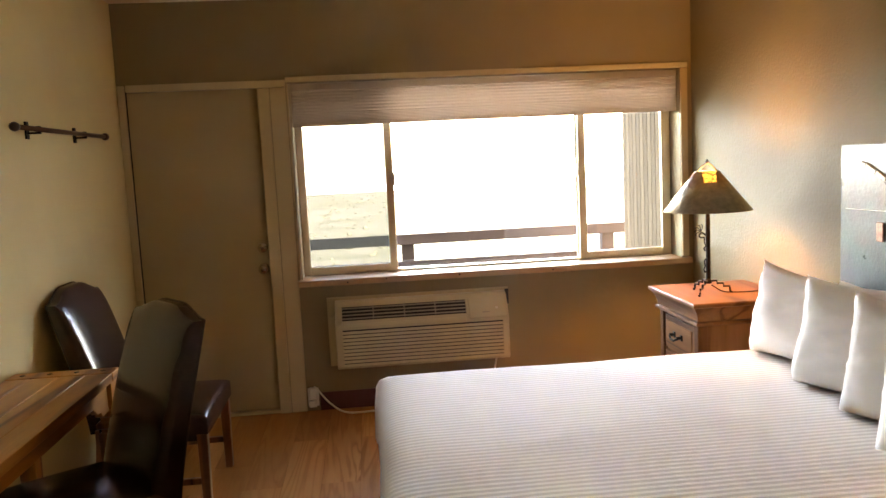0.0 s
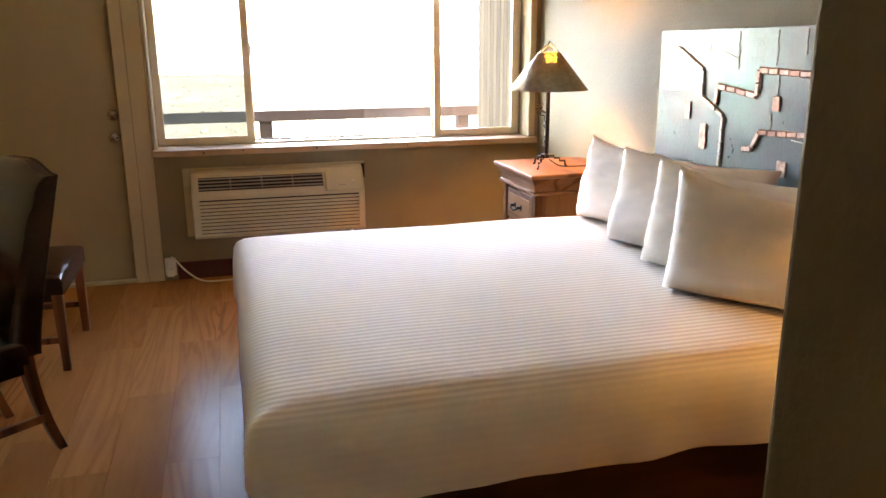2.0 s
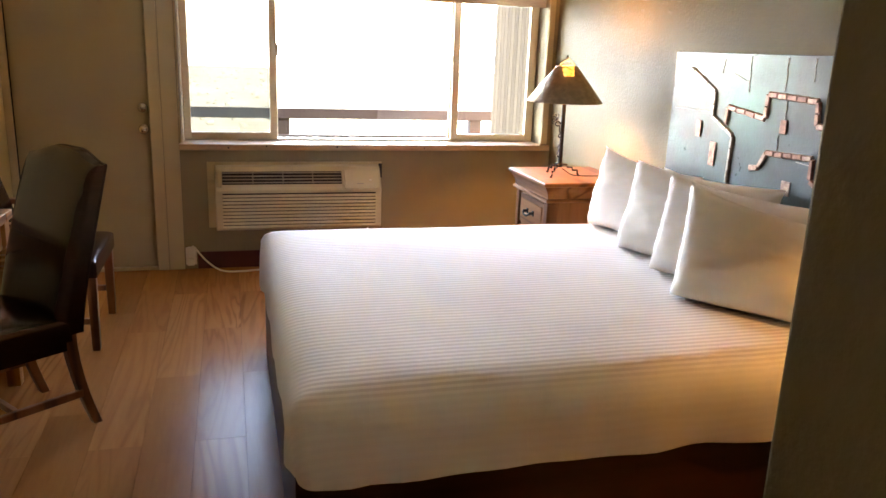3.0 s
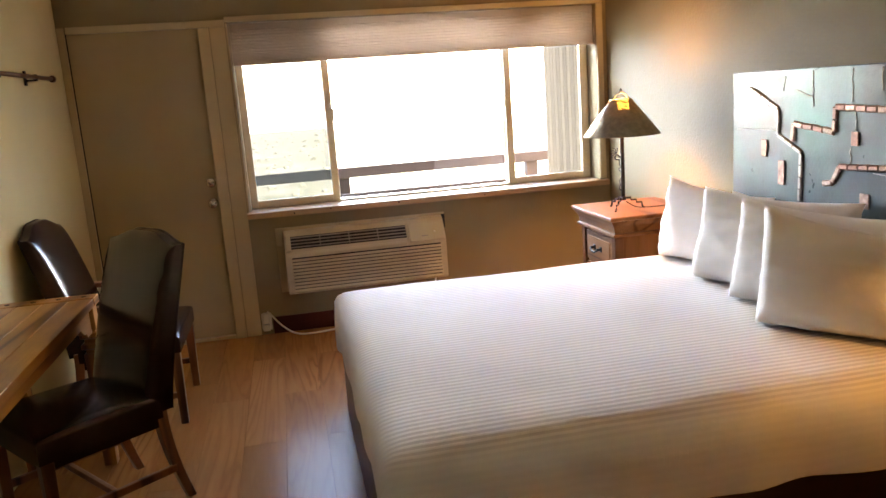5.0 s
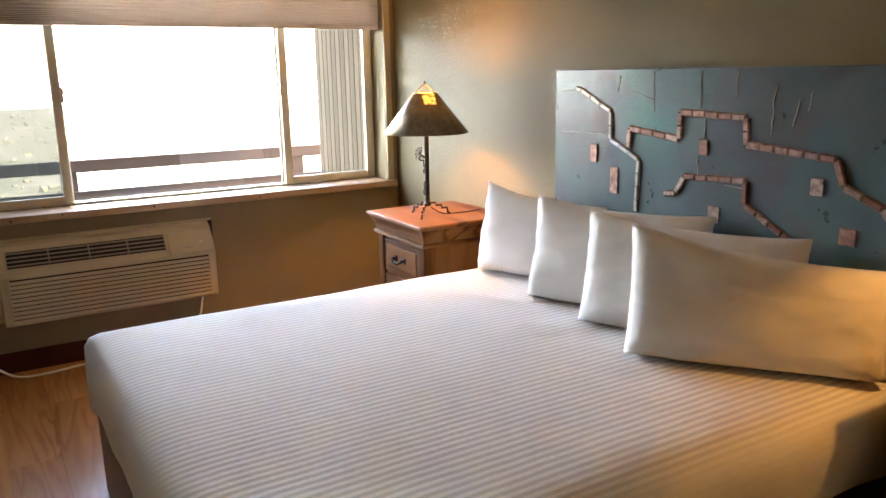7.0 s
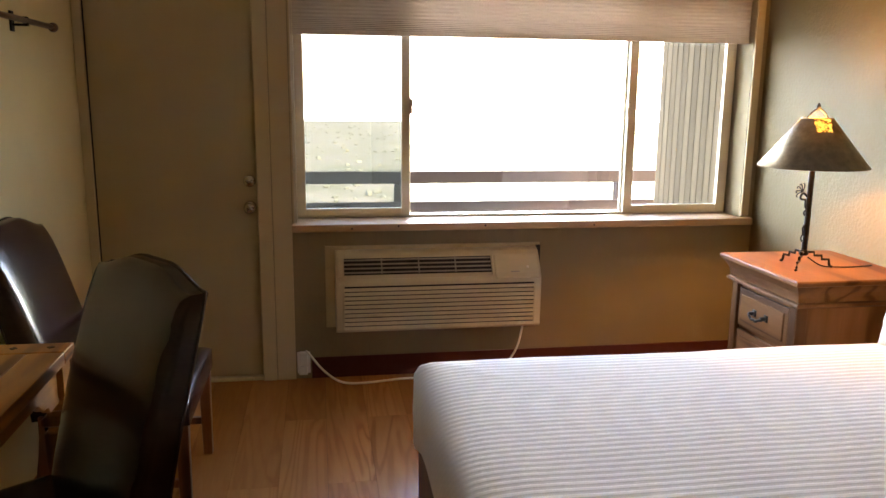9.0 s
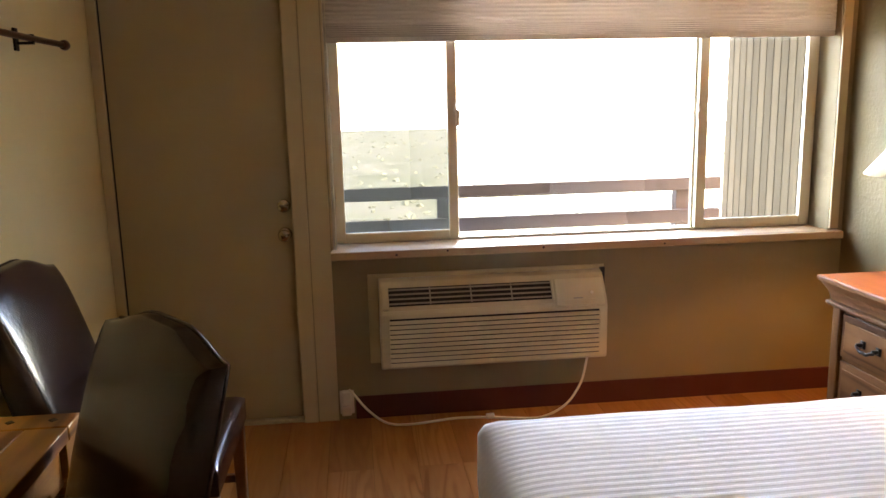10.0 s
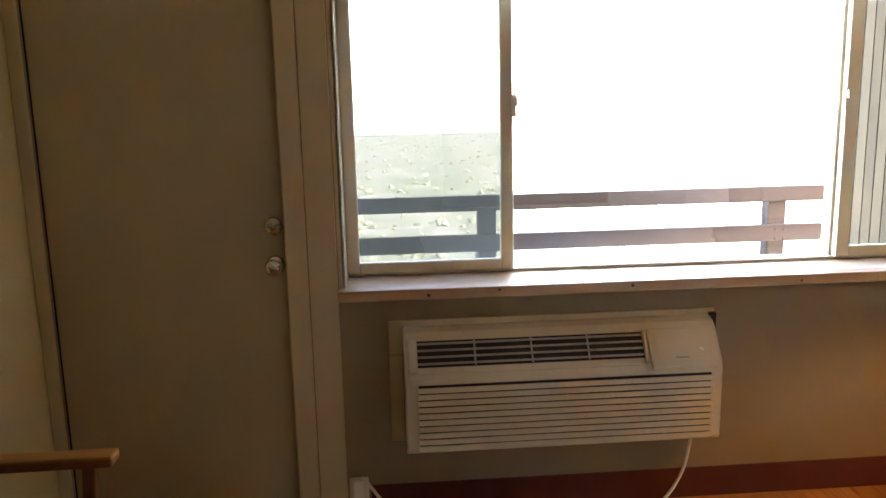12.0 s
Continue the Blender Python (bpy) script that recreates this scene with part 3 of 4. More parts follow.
run = smooth_line([(-0.45, 4.80, 0.165), (-0.43, 4.785, 0.150), (-0.36, 4.755, 0.07), (-0.27, 4.72, 0.015), (-0.15, 4.71, 0.007), (0.05, 4.745, 0.007), (0.2, 4.735, 0.007),
                   (0.34, 4.70, 0.007), (0.47, 4.69, 0.008), (0.59, 4.70, 0.06), (0.67, 4.72, 0.16), (0.705, 4.735, 0.284)], 6)
cord = part("power_cord", tube([p - Vector((0, YN, 0)) for p in run], 0.0058, 8), CORD, conditioner, "cream power cord drooping to the floor", smooth=True)
part("clip", box(0.205, 0.245, 4.722 - YN, 4.748 - YN, 0.0005, 0.022), WHITE_PL, cord, bevel=0.004)

# ---------------------------------------------------------------- rod on the left wall
rod = thing("wall_rod", pose(XL, 0, 1.752), "dark wooden hanging rod on wall brackets", "rod")
part("bar", tube([(0.055, 3.32, 0), (0.055, 4.36, 0)], 0.011, 12), ROD, rod, smooth=True)
for y, s in ((4.36, 1), (3.32, -1)):
    bm = revolve([(0.0005, 0), (0.011, 0.0), (0.017, 0.010), (0.020, 0.026), (0.016, 0.042), (0.0005, 0.05)], 16)
    bmesh.ops.transform(bm, matrix=pose(0.055, y, 0, -90 * s), verts=bm.verts)
    part("finial", bm, ROD, rod, smooth=True)
for y in (3.53, 4.08):
    bm = box(0.0, 0.008, y - 0.016, y + 0.016, -0.04, 0.035)
    box(0.008, 0.062, y - 0.009, y + 0.009, -0.020, -0.011, bm)
    box(0.045, 0.062, y - 0.009, y + 0.009, -0.011, 0.014, bm)
    part("bracket", bm, IRON, rod, bevel=0.002)


# ---------------------------------------------------------------- chairs and table
def back_slab(w, top, z0, h, drop, t0, t1, lean, n=24):
    """An upholstered back: camel top, thinner upwards, leaning to +y. Returns the mesh and its rear outline."""
    bm = bmesh.new()
    us = [math.sin(1.5708 * (-1 + 2 * i / n)) for i in range(n + 1)]

    def s(a):
        a = min(max(a, 0), 1)
        return a * a * (3 - 2 * a)

    def pt(u, v, side):
        hh = h - drop * s((abs(u) - 0.25) / 0.75)
        z = z0 + hh * v
        k = (z - z0) / h
        th = t0 + (t1 - t0) * k
        if side < 0:  # the front edge is rounded over, the rear edge piped
            th *= 0.15 + 0.85 * ((1 - abs(u) ** 14) * (1 - v**16)) ** 0.5
        puff = 0.012 * (1 - abs(u) ** 4) * (1 - (2 * v - 1) ** 6)
        return Vector((u * w / 2 * (0.94 + 0.06 * s(k * 1.2)), lean * k**1.2 + side * (th / 2 + puff * (0.8 if side < 0 else 0.3)), z))

    g = {}
    for sd in (-1, 1):
        for i, u in enumerate(us):
            for j in range(n + 1):
                g[sd, i, j] = bm.verts.new(pt(u, math.sin(1.5708 * j / n), sd))
        for i in range(n):
            for j in range(n):
                bm.faces.new((g[sd, i, j], g[sd, i + 1, j], g[sd, i + 1, j + 1], g[sd, i, j + 1]))
    edge = [(i, 0) for i in range(n)] + [(n, j) for j in range(n)] + [(i, n) for i in range(n, 0, -1)] + [(0, j) for j in range(n, 0, -1)]
    for a, b in zip(edge, edge[1:] + edge[:1]):
        bm.faces.new((g[-1, *a], g[-1, *b], g[1, *b], g[1, *a]))
    rear = [pt(-1, j / n, 1) for j in range(n + 1)] + [pt(u, 1, 1) for u in us[1:]] + [pt(1, j / n, 1) for j in range(n - 1, -1, -1)]
    fore = [pt(-1, j / n, -1) for j in range(n + 1)] + [pt(u, 1, -1) for u in us[1:]] + [pt(1, j / n, -1) for j in range(n - 1, -1, -1)]
    return bm, rear, fore


def cushion(w, d, z0, z1, crown, n=20):
    """A seat: flat below, crowned above; x across, y from front (-) to rear."""
    bm = bmesh.new()
    g = {}
    for i in range(n + 1):
        for j in range(n + 1):
            u, v = math.sin(1.5708 * (-1 + 2 * i / n)), math.sin(1.5708 * (-1 + 2 * j / n))
            wide = 1.0 - 0.06 * (v + 1) / 2
            g[i, j] = bm.verts.new((u * w / 2 * wide, v * d / 2, z1 - 0.022 + 0.022 * max(0, (1 - abs(u) ** 14) * (1 - abs(v) ** 14)) ** 0.5 + crown * (1 - u * u) * (1 - v * v)))
    for i in range(n):
        for j in range(n):
            bm.faces.new((g[i, j], g[i + 1, j], g[i + 1, j + 1], g[i, j + 1]))
    rim = [(i, 0) for i in range(n)] + [(n, j) for j in range(n)] + [(i, n) for i in range(n, 0, -1)] + [(0, j) for j in range(n, 0, -1)]
    low = [bm.verts.new((g[k].co.x, g[k].co.y, z0)) for k in rim]
    for a in range(len(rim)):
        b = (a + 1) % len(rim)
        bm.faces.new((g[rim[a]], g[rim[b]], low[b], low[a]))
    bm.faces.new(low)
    return bm


def parson_chair(m, label, arms=False, w=0.49, top=1.035, drop=0.055):
    """Faces -y in its own space; origin on the floor under the seat's middle."""
    t = thing("armchair" if arms else "dining_chair", m, label, "chair", "chairs at the table")
    sw = w + (0.05 if arms else 0.0)
    part("seat", cushion(sw, 0.47, 0.375, 0.470, 0.020), LEATHER, t, smooth=True, crease=40)
    bm, rear, fore = back_slab(w, top, 0.40, top - 0.40, drop, 0.105, 0.058, 0.17)
    bmesh.ops.translate(bm, verts=bm.verts, vec=(0, 0.225, 0))
    back = part("backrest", bm, LEATHER, t, smooth=True, crease=40)
    part("piping", tube([p + Vector((0, 0.225, 0)) for p in rear], 0.0045, 6), LEATHER, back, smooth=True)
    part("seat_frame", box(-sw / 2 + 0.02, sw / 2 - 0.02, -0.215, 0.215, 0.34, 0.3745), LEATHER, t)
    hw = sw / 2 - 0.03
    for x in (-hw, hw):
        part("leg", taper(x, -0.205, 0, 0.376, 0.036, 0.046), RED_WOOD, t, bevel=0.004)
        part("leg", taper(x * 0.93, 0.235, 0, 0.42, 0.034, 0.046, 0, 0.085, 6, 0.8), RED_WOOD, t, bevel=0.004)
        part("stretcher", box(x - 0.010, x + 0.010, -0.19, 0.265, 0.135, 0.165), RED_WOOD, t, bevel=0.003)
        if arms:
            ax = x + (0.03 if x > 0 else -0.03)
            part("arm", extrude_profile([(-0.06, 0.624), (-0.06, 0.650), (0.30, 0.648), (0.30, 0.622)], ax - 0.030, ax + 0.030), HONEY_Y, t, bevel=0.005)
            part("arm_post", taper(ax, 0.0, 0.35, 0.6235, 0.034, 0.030, 0, 0.02, 3), RED_WOOD, t, bevel=0.004)
    part("stretcher", box(-hw + 0.011, hw - 0.011, 0.01, 0.03, 0.137, 0.163), RED_WOOD, t, bevel=0.003)
    return t


def facing(x, y, fx, fy):
    """The pose of a chair at x, y whose front points along fx, fy."""
    return pose(x, y, 0, 0, 0, math.degrees(math.atan2(fx, -fy)))


parson_chair(facing(-1.115, 2.655, -0.79, -0.614), "dark brown leather parson chair with camel back, turned to the table", False, 0.51, 1.068, 0.042)
parson_chair(facing(-1.052, 3.735, 1.0, 0.0), "dark brown leather armchair with wooden arms, against the wall", True, 0.55, 1.045)


def dining_table():
    X0, X1, Y0, Y1, T = -1.485, -1.080, 1.62, 3.165, 0.772
    t = thing("table", pose(0, 0, 0), "honey-coloured solid wood table with pegged plank top and carved legs", "table")
    xs = [X0, -1.385, -1.28, -1.18, X1]
    for a, b in zip(xs, xs[1:]):
        part("plank", box(a + 0.0012, b - 0.0012, Y0 + 0.09, Y1 - 0.09, T - 0.036, T), HONEY_Y, t, bevel=0.0025)
    for a, b in ((Y0, Y0 + 0.0885), (Y1 - 0.0885, Y1)):
        e = part("breadboard_end", box(X0, X1, a, b, T - 0.037, T + 0.001), HONEY_Y, t, bevel=0.004)
        for x in (-1.435, -1.332, -1.230, -1.130):
            bm = taper(x, (a + b) / 2, T + 0.0008, T + 0.0035, 0.018, 0.013)
            bmesh.ops.rotate(bm, verts=bm.verts, cent=(x, (a + b) / 2, T), matrix=Matrix.Rotation(radians(45), 3, "Z"))
            part("peg", bm, PEG, e, "dark square peg")
    # apron with a stepped bracket at each leg
    for x in (X0 + 0.03, X1 - 0.055):
        prof = [(Y0 + 0.05, T - 0.04), (Y1 - 0.05, T - 0.04), (Y1 - 0.05, T - 0.155), (Y1 - 0.15, T - 0.155), (Y1 - 0.165, T - 0.135), (Y1 - 0.20, T - 0.13), (Y1 - 0.24, T - 0.10),
                (Y0 + 0.24, T - 0.10), (Y0 + 0.20, T - 0.13), (Y0 + 0.165, T - 0.135), (Y0 + 0.15, T - 0.155), (Y0 + 0.05, T - 0.155)]
        part("apron", extrude_profile(prof, x, x + 0.025), HONEY_Y, t, bevel=0.003)
    for y in (Y0 + 0.045, Y1 - 0.07):
        part("apron", box(X0 + 0.08, X1 - 0.08, y, y + 0.025, T - 0.13, T - 0.038), HONEY_Y, t, bevel=0.003)
    for x in (X0 + 0.045, X1 - 0.045):
        for y in (Y0 + 0.05, Y1 - 0.05):
            bm = bmesh.new()
            w = 0.066
            rows = [(0, w * 0.8), (0.525, w), (0.530, w * 0.72), (0.542, w * 0.72), (0.550, w * 1.16), (0.568, w * 1.16), (0.576, w * 0.72), (0.590, w * 0.72),
                    (0.598, w * 1.16), (0.616, w * 1.16), (0.624, w * 0.8), (0.636, w), (T - 0.038, w)]
            rings = [[bm.verts.new((x + a * q / 2, y + b * q / 2, z)) for a, b in ((-1, -1), (1, -1), (1, 1), (-1, 1))] for z, q in rows]
            for a, b in zip(rings, rings[1:]):
                for i in range(4):
                    bm.faces.new((a[i], a[(i + 1) % 4], b[(i + 1) % 4], b[i]))
            bm.faces.new(rings[0])
            bm.faces.new(rings[-1])
            part("leg", bm, HONEY_Z, t, bevel=0.002)
    return t


dining_table()


# ---------------------------------------------------------------- bed
BX0, BX1, BY0, BY1, BT = -0.058, 1.965, 1.437, 3.345, 0.630


def bed():
    t = thing("bed", pose(0, 0, 0), "king bed with white striped spread over a dark wooden base", "bed")
    part("base", box(BX0 + 0.012, BX1 - 0.01, BY0 + 0.055, BY1 - 0.055, 0.0, 0.385), BASE_WOOD, t, bevel=0.004)
    bm = bmesh.new()
    n = 200
    prof = [(0.90, 0.0), (0.80, 0.0), (0.70, 0.0), (0.60, 0.0), (0.45, 0.0), (0.32, 0.0), (0.22, 0.0), (0.15, -0.001), (0.10, -0.005), (0.065, -0.012), (0.036, -0.025), (0.014, -0.046), (0.002, -0.075),
            (-0.004, -0.12), (-0.003, -0.16), (0.002, -0.21), (0.006, -0.255), (0.010, -0.274)]
    cx, cy = (BX0 + BX1) / 2, (BY0 + BY1) / 2
    a, b = (BX1 - BX0) / 2, (BY1 - BY0) / 2
    loops = []
    for inset, dz in prof:
        ra, rb = a - inset, b - inset
        r = max(0.060 - 0.35 * max(inset, 0), 0.02) if inset < 0.3 else 0.02
        # rounded rectangle by arc length
        per = []
        sx, sy = ra - r, rb - r
        for qx, qy, a0 in ((1, 1, 0), (-1, 1, 90), (-1, -1, 180), (1, -1, 270)):
            for k in range(9):
                th = radians(a0 + k * 90 / 8)
                per.append(Vector((cx + qx * sx + r * math.cos(th), cy + qy * sy + r * math.sin(th), 0)))
        # equal counts on straight sides
        ring = []
        for i, p in enumerate(per):
            q = per[(i + 1) % len(per)]
            steps = 1 if i % 9 != 8 else 40
            for s in range(steps):
                ring.append(p.lerp(q, s / steps))
        vs = []
        for p in ring:
            z = BT + dz
            hang = max(0, -dz - 0.06)
            d = Vector((p.x - cx, p.y - cy, 0)).normalized()
            wav = noise.noise(Vector((p.x * 5.5, p.y * 5.5, 1.7))) * 0.030 * hang / 0.3 + noise.noise(Vector((p.x * 1.9, p.y * 1.9, z * 3))) * 0.006
            q = p + d * wav
            if dz > -0.27:
                z += noise.noise(Vector((p.x * 2.3, p.y * 2.3, 0.3))) * 0.005 + noise.noise(Vector((p.x * 9, p.y * 9, 4.3))) * 0.0018
            else:
                z += noise.noise(Vector((p.x * 3.1, p.y * 3.1, 7.3))) * 0.012
            # small fold that stands out at the foot corner
            k = math.exp(-((p.x - BX0) ** 2 + (p.y - BY0 - 0.01) ** 2) / 0.0035) + 0.8 * math.exp(-((p.x - BX0) ** 2 + (p.y - BY1 + 0.01) ** 2) / 0.0035)
            if -0.1 < dz < -0.02:
                z += 0.022 * k
                q += d * 0.016 * k
            if hang > 0:
                for yc in (BY0, BY1):
                    away = abs(p.y - yc) + abs(p.x - BX0)
                    q += d * 0.022 * math.exp(-((away - 0.10 - 0.25 * hang) / 0.035) ** 2) * min(1, hang * 6)
            vs.append(bm.verts.new((q.x, q.y, z)))
        loops.append(vs)
    for l0, l1 in zip(loops, loops[1:]):
        m = len(l0)
        for i in range(m):
            bm.faces.new((l0[i], l0[(i + 1) % m], l1[(i + 1) % m], l1[i]))
    bm.faces.new(loops[0])
    spread = part("bedspread", bm, SPREAD, t, "white cotton spread with woven satin stripes", smooth=True)
    return t


bed()


def pillow(a, b, height, right, lean, thick, seed, label):
    """A pillow standing on the bed on the line from a to b, leaning to the headboard by lean metres."""
    a, b = Vector((*a, BT)), Vector((*b, BT))
    ux = (b - a).normalized()
    out = Vector((-ux.y, ux.x, 0))
    if out.x < 0:
        out = -out
    up = (Vector((0, 0, height)) + out * lean)
    L = (b - a).length
    n = 28
    bm = bmesh.new()
    g = {}
    nrm = ux.cross(up.normalized())
    rnd = random.Random(seed)
    ph = rnd.random() * 9
    for sd in (-1, 1):
        for i in range(n + 1):
            for j in range(n + 1):
                u, v = -1 + 2 * i / n, -1 + 2 * j / n
                if sd == 1 and (abs(u) == 1 or abs(v) == 1):
                    g[sd, i, j] = g[-1, i, j]
                    continue
                # sides drawn in between the pointed corners
                pu = u * (1 - 0.03 * (1 - v * v))
                pv = v * (1 - (0.12 if v > 0 else 0.02) * (1 - u * u))
                puff = ((1 - u * u) ** 0.5 * (1 - v * v) ** 0.5) ** 0.62
                w = noise.noise(Vector((u * 2.1 + ph, v * 2.3, sd))) * 0.013 + noise.noise(Vector((u * 5 + ph, v * 7, sd))) * 0.009 * (1 - puff * 0.5)
                sag = 0.9 + 0.2 * (-v)
                p = a + ux * (L * (pu + 1) / 2) + up * ((pv + 1) / 2) * (1 + (right / height - 1) * ((u + 1) / 2) ** 0.7) + nrm * sd * (thick / 2 * puff * sag) + nrm * w + out * 0.03
                p.z = max(p.z, BT + 0.004)
                g[sd, i, j] = bm.verts.new(p)
        for i in range(n):
            for j in range(n):
                bm.faces.new((g[sd, i, j], g[sd, i + 1, j], g[sd, i + 1, j + 1], g[sd, i, j + 1]))
    ob = part("pillow", bm, SHEET, smooth=True)
    return tagged(ob, label, "pillow", "pillows on the bed")


pillow((1.575, 3.215), (1.80, 2.66), 0.40, 0.33, 0.10, 0.21, 1, "plump white cotton pillow standing at the window side")
pillow((1.495, 2.735), (1.79, 2.10), 0.40, 0.375, 0.10, 0.21, 2, "plump white cotton pillow standing in a fanned row")
pillow((1.452, 2.375), (1.79, 1.72), 0.40, 0.36, 0.10, 0.21, 3, "plump white cotton pillow standing in a fanned row")
pillow((1.352, 2.035), (1.80, 1.44), 0.425, 0.315, 0.09, 0.22, 4, "large plump white pillow standing in front, near the room")
pillow((1.815, 2.98), (1.815, 2.28), 0.335, 0.345, 0.02, 0.16, 5, "white pillow propped upright behind, against the headboard")
pillow((1.82, 2.13), (1.82, 1.50), 0.29, 0.28, 0.02, 0.15, 6, "rumpled white pillow propped behind, against the headboard")

# ---------------------------------------------------------------- headboard panel
panel = thing("headboard", pose(1.930, 0, 0), "blue-grey patinated metal art headboard with copper relief bands", "headboard")
part("sheet", box(0, 0.030, 1.515, 3.079, 0.66, 1.518), PATINA, panel, bevel=0.003)
part("cleat", box(0.031, XR - 1.930, 1.58, 3.02, 0.70, 1.47), BASE_WOOD, panel)
rnd = random.Random(11)


def band(points, w, material):
    """Copper pieces end to end along (y, z) points."""
    for (y0, z0), (y1, z1) in zip(points, points[1:]):
        length = math.hypot(y1 - y0, z1 - z0)
        k = max(1, round(length / 0.058))
        for i in range(k):
            c, s = (i + 0.5) / k, length / k * 0.485
            bm = bmesh.new()
            ring = [[(-s, -w), (s, -w), (s, w), (-s, w)], [(-s * 0.86, -w * 0.62), (s * 0.86, -w * 0.62), (s * 0.86, w * 0.62), (-s * 0.86, w * 0.62)]]
            ang = math.atan2(z1 - z0, y1 - y0) + rnd.uniform(-0.05, 0.05)
            vv = []
            for d, rr in ((-0.0005, ring[0]), (-0.005, ring[0]), (-0.011, ring[1])):
                vv.append([bm.verts.new((d, y0 + (y1 - y0) * c + p * math.cos(ang) - q * math.sin(ang), z0 + (z1 - z0) * c + p * math.sin(ang) + q * math.cos(ang))) for p, q in rr])
            for A, B in zip(vv, vv[1:]):
                for j in range(4):
                    bm.faces.new((A[j], A[(j + 1) % 4], B[(j + 1) % 4], B[j]))
            bm.faces.new(vv[0])
            bm.faces.new(vv[-1])
            part("relief_piece", bm, material, panel)


band([(2.935, 1.440), (2.905, 1.434), (2.722, 1.350), (2.720, 1.238), (2.560, 1.168), (2.566, 0.960)], 0.010, TIN)
band([(2.618, 1.210), (2.614, 1.288), (2.362, 1.262), (2.357, 1.360), (2.074, 1.350), (2.066, 1.262), (1.742, 1.238), (1.710, 1.158), (1.585, 1.106), (1.545, 1.060)], 0.013, COPPER)
band([(2.422, 1.050), (2.363, 1.060), (2.328, 1.126), (2.061, 1.139), (2.058, 1.056), (1.907, 0.979), (1.85, 0.94)], 0.012, COPPER)
for y0, z0, y1, z1 in ((2.847, 1.212, 2.794, 1.136), (2.722, 1.126, 2.666, 1.018), (2.272, 1.267, 2.220, 1.212), (2.216, 1.034, 2.154, 0.975), (1.826, 1.175, 1.770, 1.120), (1.717, 1.034, 1.651, 0.980)):
    part("copper_patch", box(-0.007, -0.0005, y1 + 0.006, y0 - 0.006, z1, z0), COPPER, panel, bevel=0.004)
for y0, z0, y1, z1 in ((2.50, 1.505, 2.49, 1.36), (2.27, 1.505, 2.27, 1.38), (2.245, 1.36, 2.247, 1.27), (2.12, 1.505, 2.12, 1.42), (1.97, 1.46, 1.98, 1.30), (1.88, 1.42, 1.90, 1.33), (1.84, 1.44, 1.85, 1.38),
                       (3.045, 1.254, 2.723, 1.258), (2.94, 1.437, 3.03, 1.425), (2.27, 1.205, 2.268, 1.14), (2.68, 1.49, 2.69, 1.43), (2.60, 1.43, 2.50, 1.40), (2.15, 1.115, 2.06, 1.11)):
    pts = [(-0.001, y0 + (y1 - y0) * i / 8 + 0.008 * noise.noise(Vector((y0 * 9, i * 0.6, 2))), z0 + (z1 - z0) * i / 8) for i in range(9)]
    part("crease", tube(pts, 0.0018, 6), TIN, panel, smooth=True)


# ---------------------------------------------------------------- nightstands
def moulding(x0, x1, y0, y1, rows, bm=None):
    """Stacked rows of (z, outset) round a footprint that stands against x1."""
    bm = bm or bmesh.new()
    rings = [[bm.verts.new(p) for p in ((x0 - o, y0 - o, z), (x1, y0 - o, z), (x1, y1 + o, z), (x0 - o, y1 + o, z))] for z, o in rows]
    for a, b in zip(rings, rings[1:]):
        for i in range(4):
            bm.faces.new((a[i], a[(i + 1) % 4], b[(i + 1) % 4], b[i]))
    bm.faces.new(rings[0])
    bm.faces.new(rings[-1])
    return bm


def drop_pull(parent, x, y, z):
    bm = tube(smooth_line([(x - 0.024, y - 0.052, z), (x - 0.030, y - 0.036, z - 0.006), (x - 0.032, y - 0.016, z - 0.015), (x - 0.033, y, z - 0.012), (x - 0.032, y + 0.016, z - 0.015),
                           (x - 0.030, y + 0.036, z - 0.006), (x - 0.024, y + 0.052, z)], 4), 0.0065, 8)
    for s in (-1, 1):
        tube([(x, y + s * 0.045, z + 0.003), (x - 0.028, y + s * 0.045, z + 0.003)], 0.0085, 10, bm)
        box(x - 0.004, x, y + s * 0.045 - 0.014, y + s * 0.045 + 0.014, z - 0.012, z + 0.018, bm)
    part("handle", bm, IRON, parent, "black iron bail handle", smooth=True)


